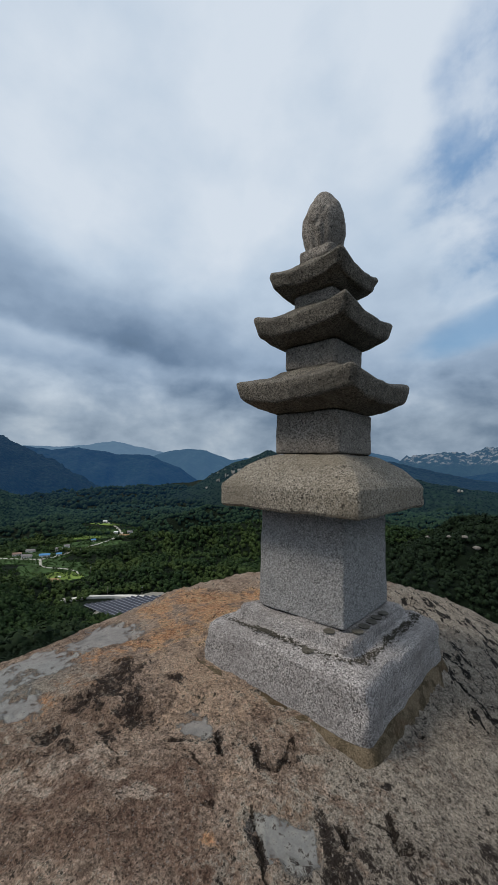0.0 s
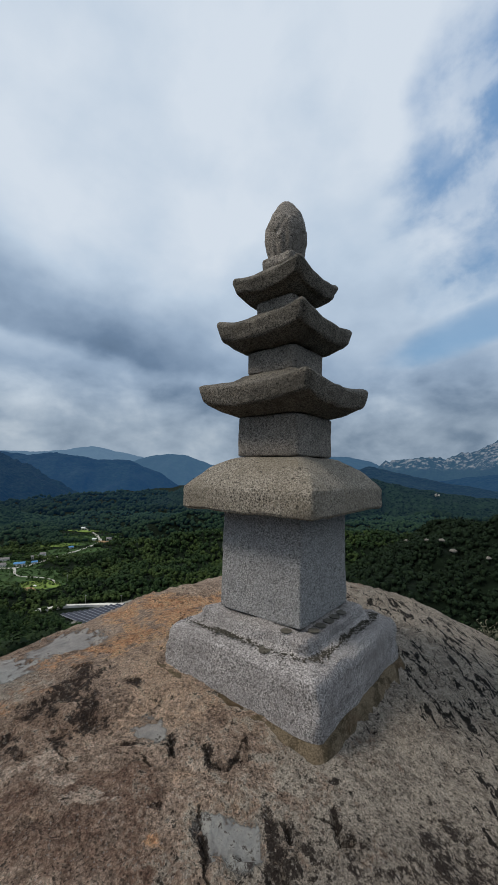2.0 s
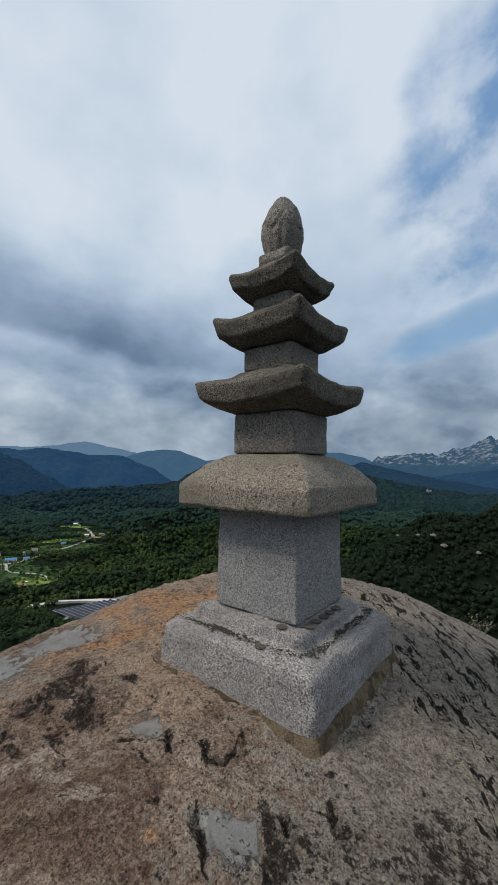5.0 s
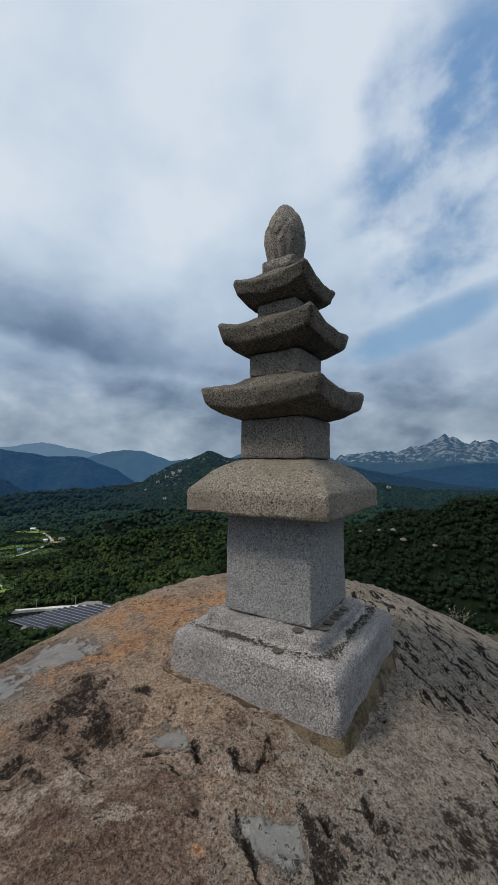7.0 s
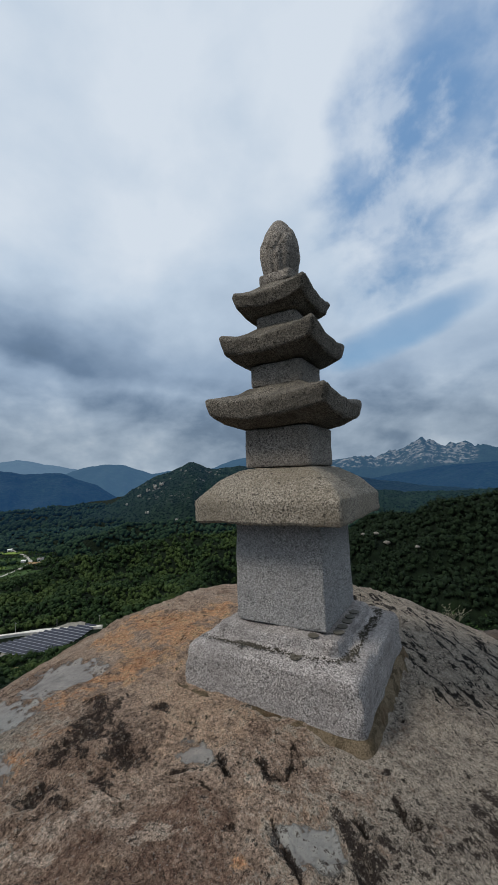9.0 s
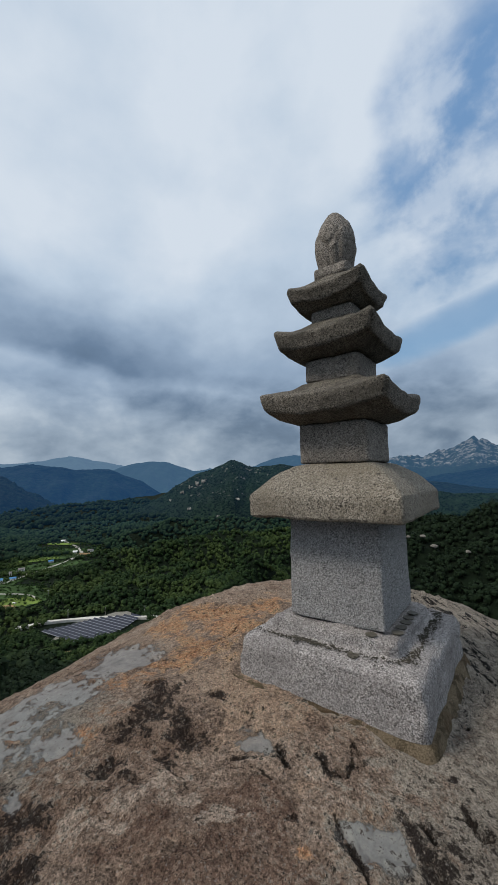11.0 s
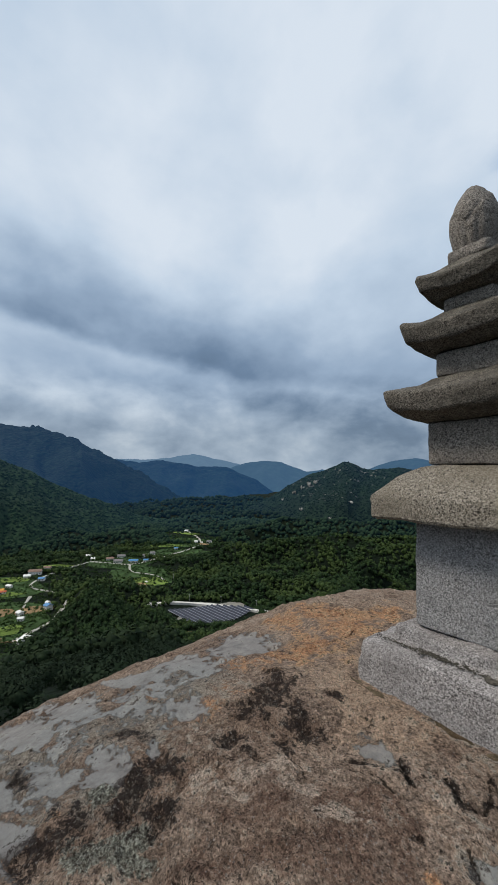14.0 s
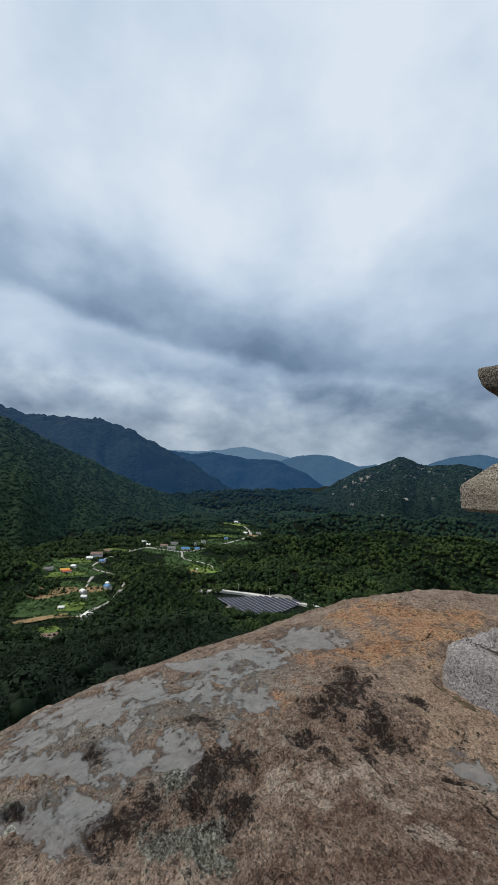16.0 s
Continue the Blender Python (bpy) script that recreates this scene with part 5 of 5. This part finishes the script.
def utility_pole(x, y, h=10.0):
    t = tagged(new("utility_pole"), "slim grey concrete utility pole with a crossarm", "utility pole", "utility poles")
    bm = bmesh.new()
    bmesh.ops.create_cone(bm, cap_ends=True, segments=8, radius1=0.22, radius2=0.13, depth=h, matrix=Matrix.Translation((0, 0, h / 2)))
    part("pole", bm, CONCRETE, t)
    bm = bmesh.new()
    box(bm, -1.1, -0.08, h - 1.0, 1.1, 0.08, h - 0.8)
    part("crossarm", bm, STEEL, t)
    t.matrix_world = pose(x, y, float(ground_z(x, y)), 0, 0, 40)


for x, y in [(-392, 214), (-366, 240), (-330, 262), (-300, 280), (-470, 232), (-560, 200)]:
    utility_pole(x, y)


# ---- woods ----
def leaf_sprays():
    m, k = material("leaf_sprays")
    c = k.coords()
    isl = k.n("ShaderNodeNewGeometry").outputs["Random Per Island"]
    patch = k.noise(c, 0.017, 5.0, 0.6)
    tree = k.noise(c, 0.16, 2.0, 0.5)
    col = k.ramp(isl, [(0.0, (0.015, 0.033, 0.011)), (0.6, (0.023, 0.046, 0.014)), (1.0, (0.034, 0.061, 0.018))])
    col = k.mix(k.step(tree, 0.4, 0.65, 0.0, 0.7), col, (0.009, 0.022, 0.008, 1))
    # cloud shadow towards +x, put into the leaf colour; no pale patches there
    cloud_shade = k.step(k.n("ShaderNodeSeparateXYZ", {0: c}).outputs[0], -270.0, -90.0)
    col = k.mix(k.math("MULTIPLY", cloud_shade, 0.8), col, (0.006, 0.013, 0.006, 1))
    col = k.mix(k.math("MULTIPLY", k.step(patch, 0.46, 0.62, 0.0, 0.6), k.math("SUBTRACT", 1.0, cloud_shade)), col, (0.058, 0.086, 0.022, 1))
    finish(k, col, 0.85, None, spec=0.15)
    return m


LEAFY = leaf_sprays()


def ico(sub):
    bm = bmesh.new()
    bmesh.ops.create_icosphere(bm, subdivisions=sub, radius=1.0)
    v = np.array([p.co[:] for p in bm.verts])
    bm.verts.index_update()
    f = np.array([[q.index for q in t.verts] for t in bm.faces])
    bm.free()
    return v, f


def range_woods(ob, nu, nv, count, size, seed, label):
    """Crowns over the near flank of a range."""
    rng = np.random.default_rng(seed)
    co = np.empty(nu * nv * 3, np.float32)
    ob.data.vertices.foreach_get("co", co)
    co = co.reshape(nu, nv, 3)
    gap = np.diff(np.geomspace(1000, 3, 34))
    i, j = rng.integers(0, nu - 1, count), rng.choice(33, count, p=gap / gap.sum())
    u, v = rng.uniform(size=count)[:, None], rng.uniform(size=count)[:, None]
    P = (co[i, j] * (1 - u) + co[i + 1, j] * u) * (1 - v) + (co[i, j + 1] * (1 - u) + co[i + 1, j + 1] * u) * v
    P = P[P[:, 2] > -150]
    vs, f = ico(1)
    n = len(P)
    s = rng.uniform(size[0], size[1], n)
    q = vs[None] * (1 + 0.5 * (rng.uniform(size=(n, len(vs))) - 0.5))[..., None] * s[:, None, None] + P[:, None]
    q[..., 2] += s[:, None] * 0.05
    F = (f[None] + (np.arange(n) * len(vs))[:, None, None]).reshape(-1, 3)
    return tagged(quick_mesh("woods", q.reshape(-1, 3), F, ob.data.materials[0], True), label, "woods", kind="stuff")


def woods(name, r0, r1, count, sub, size, seed, label, az=(78, 194), squash=0.9, mat=WOODS):
    rng = np.random.default_rng(seed)
    r = np.sqrt(rng.uniform(r0 * r0, r1 * r1, count))
    a = np.radians(rng.uniform(az[0], az[1], count))
    x, y = EYE[0] + r * np.cos(a), EYE[1] + r * np.sin(a)
    ok = ~is_clear(x, y)
    few = rng.uniform(size=count) < 0.22
    ok |= few & is_clear(x, y) & (np.hypot(x + 350, y - 216) > 60)
    x, y, r = x[ok], y[ok], r[ok]
    z = ground_z(x, y)
    v, f = ico(sub)
    n = len(x)
    s = rng.uniform(size[0], size[1], n) * (1.0 + 0.25 * fbm(x / 40, y / 40, 2, 77))
    s = np.where(is_clear(x, y), s * 0.55, s)
    # each crown: an uneven, lobed clump
    jit = 1.0 + 0.34 * (rng.uniform(size=(n, len(v))) - 0.5) + 0.22 * np.sin(v[None, :, 0] * 5 + rng.uniform(0, 6, (n, 1))) * np.cos(v[None, :, 1] * 4 + v[None, :, 2] * 3 + rng.uniform(0, 6, (n, 1)))
    P = v[None] * jit[..., None] * s[:, None, None]
    P[..., 2] = P[..., 2] * squash * rng.uniform(0.8, 1.35, (n, 1)) + s[:, None] * 0.75
    P += np.stack([x, y, z], -1)[:, None]
    F = (f[None] + (np.arange(n) * len(v))[:, None, None]).reshape(-1, 3)
    ob = quick_mesh(name, P.reshape(-1, 3), F, mat, True)
    return tagged(ob, label, "woods", kind="stuff")


def leafy_woods(name, r0, r1, count, quads, size, leaf, seed, label, az=(78, 194), shrubs=False, core=0.0):
    """Nearer treetops: crowns of many small leaf sprays with gaps between them."""
    rng = np.random.default_rng(seed)
    r = np.sqrt(rng.uniform(r0 * r0, r1 * r1, count))
    a = np.radians(rng.uniform(az[0], az[1], count))
    x, y = EYE[0] + r * np.cos(a), EYE[1] + r * np.sin(a)
    c = is_clear(x, y)
    ok = ~c | ((rng.uniform(size=count) < 0.30) & (np.hypot(x + 350, y - 216) > 62))
    if shrubs:
        ok = c & (fbm(x / 22, y / 22, 3, 90) > -0.24) & (np.hypot(x + 350, y - 216) > 62)
    x, y, c = x[ok], y[ok], c[ok]
    n = len(x)
    s = rng.uniform(size[0], size[1], n) * np.where(c, 0.45, 1.0) * (1.0 + 0.3 * fbm(x / 40, y / 40, 2, 77))
    z = ground_z(x, y)
    d = rng.normal(size=(n, quads, 3))
    d /= np.linalg.norm(d, axis=-1, keepdims=True)
    lobes = 1.0 + 0.28 * np.sin(d[..., 0] * 4 + rng.uniform(0, 6, (n, 1))) * np.cos(d[..., 1] * 4 + d[..., 2] * 3 + rng.uniform(0, 6, (n, 1)))
    rad = s[:, None] * lobes * (0.55 + 0.45 * rng.uniform(size=(n, quads)) ** 0.4)
    P = d * rad[..., None]
    P[..., 2] = P[..., 2] * rng.uniform(0.8, 1.3, (n, 1)) + s[:, None] * 0.8
    P += np.stack([x, y, z], -1)[:, None]
    # a bent spray: a quad about the outward direction, tilted at random
    nrm = d + 0.4 * rng.normal(size=d.shape)
    nrm[..., 2] += 0.6
    nrm /= np.linalg.norm(nrm, axis=-1, keepdims=True)
    t1 = np.cross(nrm, rng.normal(size=d.shape))
    t1 /= np.linalg.norm(t1, axis=-1, keepdims=True)
    t2 = np.cross(nrm, t1)
    h = (leaf * s[:, None] * rng.uniform(0.6, 1.4, (n, quads)))[..., None]
    q = np.stack([P + t1 * h, P + t2 * h * 0.7, P - t1 * h, P - t2 * h * 0.7], 2)
    q[:, :, ::2] -= nrm[:, :, None] * h[:, :, None] * 0.35
    # the crown shades as one rounded mass with slight flutter from spray to spray
    soft = d * 0.85 + nrm * 0.5
    soft /= np.linalg.norm(soft, axis=-1, keepdims=True)
    Q = q.reshape(-1, 3)
    F = np.arange(n * quads * 4).reshape(-1, 4)
    N = np.repeat(soft, 4, axis=1).reshape(-1, 3)
    if core:
        # the dense inside of the crown
        v, f = ico(1)
        jit = 1.0 + 0.55 * (rng.uniform(size=(n, len(v))) - 0.5)
        C = v[None] * jit[..., None] * (s * core)[:, None, None]
        C[..., 2] += s[:, None] * 0.8
        C += np.stack([x, y, z], -1)[:, None]
        G = (f[None] + (np.arange(n) * len(v))[:, None, None]).reshape(-1, 3) + len(Q)
        Q, N = np.concatenate([Q, C.reshape(-1, 3)]), np.concatenate([N, np.tile(v, (n, 1))])
        F = np.concatenate([F[:, [0, 1, 2]], F[:, [0, 2, 3]], G])
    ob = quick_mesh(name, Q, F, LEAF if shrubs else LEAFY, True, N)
    return tagged(ob, label, "woods", kind="stuff")


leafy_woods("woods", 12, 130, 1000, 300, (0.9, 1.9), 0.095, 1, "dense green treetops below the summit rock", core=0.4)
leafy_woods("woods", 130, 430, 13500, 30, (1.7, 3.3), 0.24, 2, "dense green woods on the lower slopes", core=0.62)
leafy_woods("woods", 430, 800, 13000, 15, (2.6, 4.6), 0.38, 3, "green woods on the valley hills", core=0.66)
leafy_woods("shrubs", 270, 960, 44000, 9, (1.9, 4.4), 0.5, 6, "green shrubs and garden trees between the fields", shrubs=True)
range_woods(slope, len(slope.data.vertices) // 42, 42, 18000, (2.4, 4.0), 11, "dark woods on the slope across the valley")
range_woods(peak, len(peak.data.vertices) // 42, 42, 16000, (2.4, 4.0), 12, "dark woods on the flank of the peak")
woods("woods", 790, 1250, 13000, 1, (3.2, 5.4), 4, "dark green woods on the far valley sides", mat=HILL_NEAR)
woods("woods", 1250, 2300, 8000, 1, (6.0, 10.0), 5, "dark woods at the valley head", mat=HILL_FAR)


def boulder(x, y, sx, sy, sz, seed, label, lift=0.0, mat=None):
    v, f = ico(3)
    P = []
    for p in v:
        q = Vector(p)
        k = 1 + 0.35 * noise.noise(q * 1.3 + Vector((seed, 0, 0))) + 0.12 * noise.noise(q * 4 + Vector((0, seed, 0)))
        P.append((x + p[0] * sx * k, y + p[1] * sy * k, float(ground_z(x, y)) + lift + p[2] * sz * k))
    ob = mesh_object("boulder", P, [tuple(int(i) for i in t) for t in f], mat or BOULDER, True)
    return tagged(ob, label, "boulder", "pale boulders among the trees")


# ---- boulders on the slopes and growth at the rim ----
for x, y, sx, sy, sz, lift, seed in [(-108, 289, 4.6, 3.0, 2.6, 5.0, 1), (-70, 288, 3.2, 2.6, 2.2, 5.6, 2), (-60, 287, 4.5, 3.0, 2.4, 5.6, 3), (-52, 281, 5.0, 3.2, 2.6, 5.6, 4), (-90, 309, 3.4, 2.6, 2.0, 5.6, 5), (-30, 262, 3.0, 2.4, 2.0, 5.6, 6)]:
    boulder(x, y, sx * 0.45, sy * 0.45, sz * 0.45, seed, "pale granite boulder standing among dark treetops", lift)


def rim_boulder():
    v, f = ico(4)
    P = []
    for p in v:
        q = Vector(p)
        k = 1 + 0.3 * noise.noise(q * 1.4) + 0.12 * noise.noise(q * 5) + 0.05 * noise.noise(q * 14)
        P.append((RIM[0] + p[0] * 0.30 * k, RIM[1] + p[1] * 0.34 * k, RIM[2] - 0.15 + p[2] * 0.26 * k))
    ob = mesh_object("boulder", P, [tuple(int(i) for i in t) for t in f], BROWN_ROCK, True)
    return tagged(ob, "brown weathered boulder just below the rock rim", "boulder")


BROWN_ROCK = plain("brown_rock", (0.06, 0.046, 0.035), 0.5, 6.0, 0.95, bump=0.03)
RIM = (0.56, 1.96, -0.82)
rim_boulder()


def tree(x, y, z, height, crown, seed, leaves=2600):
    """A small broadleaved tree: bent trunk, limbs, and a crown of many leaves."""
    rnd = random.Random(seed)
    t = tagged(new("tree"), "small broadleaved tree below the rock rim", "tree", "trees below the rim")

    def limb(bm, a, b, r0, r1, seg=5):
        prev = None
        for k in range(seg + 1):
            f = k / seg
            p = Vector(a).lerp(Vector(b), f) + Vector((rnd.uniform(-1, 1), rnd.uniform(-1, 1), 0)) * 0.03 * height * (0 < k < seg)
            r = r0 + (r1 - r0) * f
            loop = [bm.verts.new((p.x + r * math.cos(i * math.pi / 3), p.y + r * math.sin(i * math.pi / 3), p.z)) for i in range(6)]
            if prev:
                for i in range(6):
                    bm.faces.new((prev[i], prev[(i + 1) % 6], loop[(i + 1) % 6], loop[i]))
            prev = loop

    bm = bmesh.new()
    top = (rnd.uniform(-0.3, 0.3), rnd.uniform(-0.3, 0.3), height * 0.8)
    limb(bm, (0, 0, 0), top, 0.022 * height, 0.008 * height, 7)
    ends = [Vector(top)]
    for k in range(9):
        f = rnd.uniform(0.35, 0.8)
        a = rnd.uniform(0, 6.28)
        p = Vector((0, 0, 0)).lerp(Vector(top), f)
        e = p + Vector((math.cos(a), math.sin(a), rnd.uniform(0.2, 0.8))) * crown * rnd.uniform(0.5, 0.95)
        limb(bm, p, e, 0.009 * height, 0.003 * height, 4)
        ends.append(e)
    part("trunk", bm, BARK, t)
    rng = np.random.default_rng(seed)
    c = np.array([ends[i][:] for i in rng.integers(0, len(ends), leaves)])
    p = c + rng.normal(size=(leaves, 3)) * crown * np.array([0.30, 0.30, 0.22])
    n = rng.normal(size=(leaves, 3)) + np.array([0, 0, 0.8])
    n /= np.linalg.norm(n, axis=1, keepdims=True)
    u = np.cross(n, rng.normal(size=(leaves, 3)))
    u /= np.linalg.norm(u, axis=1, keepdims=True)
    w = np.cross(n, u)
    s = (rng.uniform(0.05, 0.10, leaves) * height / 5)[:, None]
    q = np.stack([p + u * s, p + w * s * 0.55, p - u * s, p - w * s * 0.55], 1)
    ob = quick_mesh("crown", q.reshape(-1, 3), np.arange(leaves * 4).reshape(-1, 4), LEAF, False)
    ob.parent = t
    t.matrix_world = pose(x, y, z, 0, 0, rnd.uniform(0, 360))
    return t


LIST_TREES = [(-0.4, 12.6, -9.0, 4.6, 1.7, 1), (1.2, 13.2, -9.2, 4.4, 1.6, 2), (-1.2, 16.0, -10.4, 5.0, 1.8, 3), (2.6, 13.0, -9.4, 5.0, 1.9, 4), (-3.4, 19.5, -11.6, 5.2, 1.8, 5), (1.0, 17.0, -10.8, 5.2, 1.9, 6), (3.6, 16.5, -10.4, 5.4, 2.0, 7), (-5.5, 21.5, -13.0, 5.4, 1.9, 8)]
for row in LIST_TREES:
    x, y, z, hh, cr, sd = row
    tree(x, y, min(z, float(ground_z(x, y))), hh, cr, sd)


def dry_plant(x, y, z, seed):
    rnd = random.Random(seed)
    t = tagged(new("dry_plant"), "thin dry plant stalks growing at the rock rim", "plant", "dry plants")
    for k in range(5):
        bm = bmesh.new()
        a, l = rnd.uniform(0, 6.28), rnd.uniform(0.035, 0.075)
        prev = None
        for s in range(6):
            f = s / 5
            p = Vector((0.05 * f * f * math.cos(a), 0.05 * f * f * math.sin(a), l * f))
            r = 0.0018 * (1 - 0.7 * f)
            loop = [bm.verts.new((p.x + r * math.cos(i * 2.094), p.y + r * math.sin(i * 2.094), p.z)) for i in range(3)]
            if prev:
                for i in range(3):
                    bm.faces.new((prev[i], prev[(i + 1) % 3], loop[(i + 1) % 3], loop[i]))
            prev = loop
            if s > 1:
                d = Vector((rnd.uniform(-1, 1), rnd.uniform(-1, 1), 0.5)).normalized() * 0.014
                e = Vector((-d.y, d.x, 0)) * 0.3
                bm.faces.new([bm.verts.new(p), bm.verts.new(p + d * 0.5 + e), bm.verts.new(p + d), bm.verts.new(p + d * 0.5 - e)])
        part("stalk", bm, TWIG, t)
    t.matrix_world = pose(x, y, z)


for i, (x, y) in enumerate([(0.31, 1.22), (0.335, 1.19), (0.29, 1.25)]):
    dry_plant(x, y, float(rock_z(np.array(x), np.array(y))) - 0.005, i)


OUTCROP = plain("outcrop", (0.30, 0.29, 0.27), 0.4, 0.08, 0.95)


def outcrop(x, y, z, w, h, seed):
    """A group of bare crags on the flank of the peak."""
    rnd = random.Random(seed)
    vs, fs = [], []
    v, f = ico(2)
    for _ in range(5):
        ox, oy, oz, s = rnd.uniform(-1, 1) * w, rnd.uniform(-0.4, 0.4) * w, rnd.uniform(-0.3, 0.6) * h, rnd.uniform(0.35, 0.8)
        b = len(vs)
        for p in v:
            k = 1 + 0.4 * noise.noise(Vector(p) * 1.6 + Vector((seed * 3.0, ox, 0)))
            vs.append((x + ox + p[0] * w * 0.6 * s * k, y + oy + p[1] * w * 0.5 * s * k, z + oz + p[2] * h * s * k))
        fs += [tuple(int(i) + b for i in t) for t in f]
    ob = mesh_object("outcrop", vs, fs, OUTCROP, False)
    return tagged(ob, "bare pale crags on the wooded flank", "rock outcrop", "rock outcrops", "structure")


for i, (x, y, z, w, h) in enumerate([(-860, 855, -104, 7, 6), (-709, 916, -74, 10, 5), (-681, 788, -112, 5, 5), (-962, 1003, -28, 9, 9), (-972, 981, -40, 7, 6), (-986, 953, -57, 6, 6), (-940, 1013, -20, 8, 8), (-1016, 923, -82, 5, 5), (-303, 1408, -78, 8, 7)]):
    outcrop(x, y, z, w, h, i)
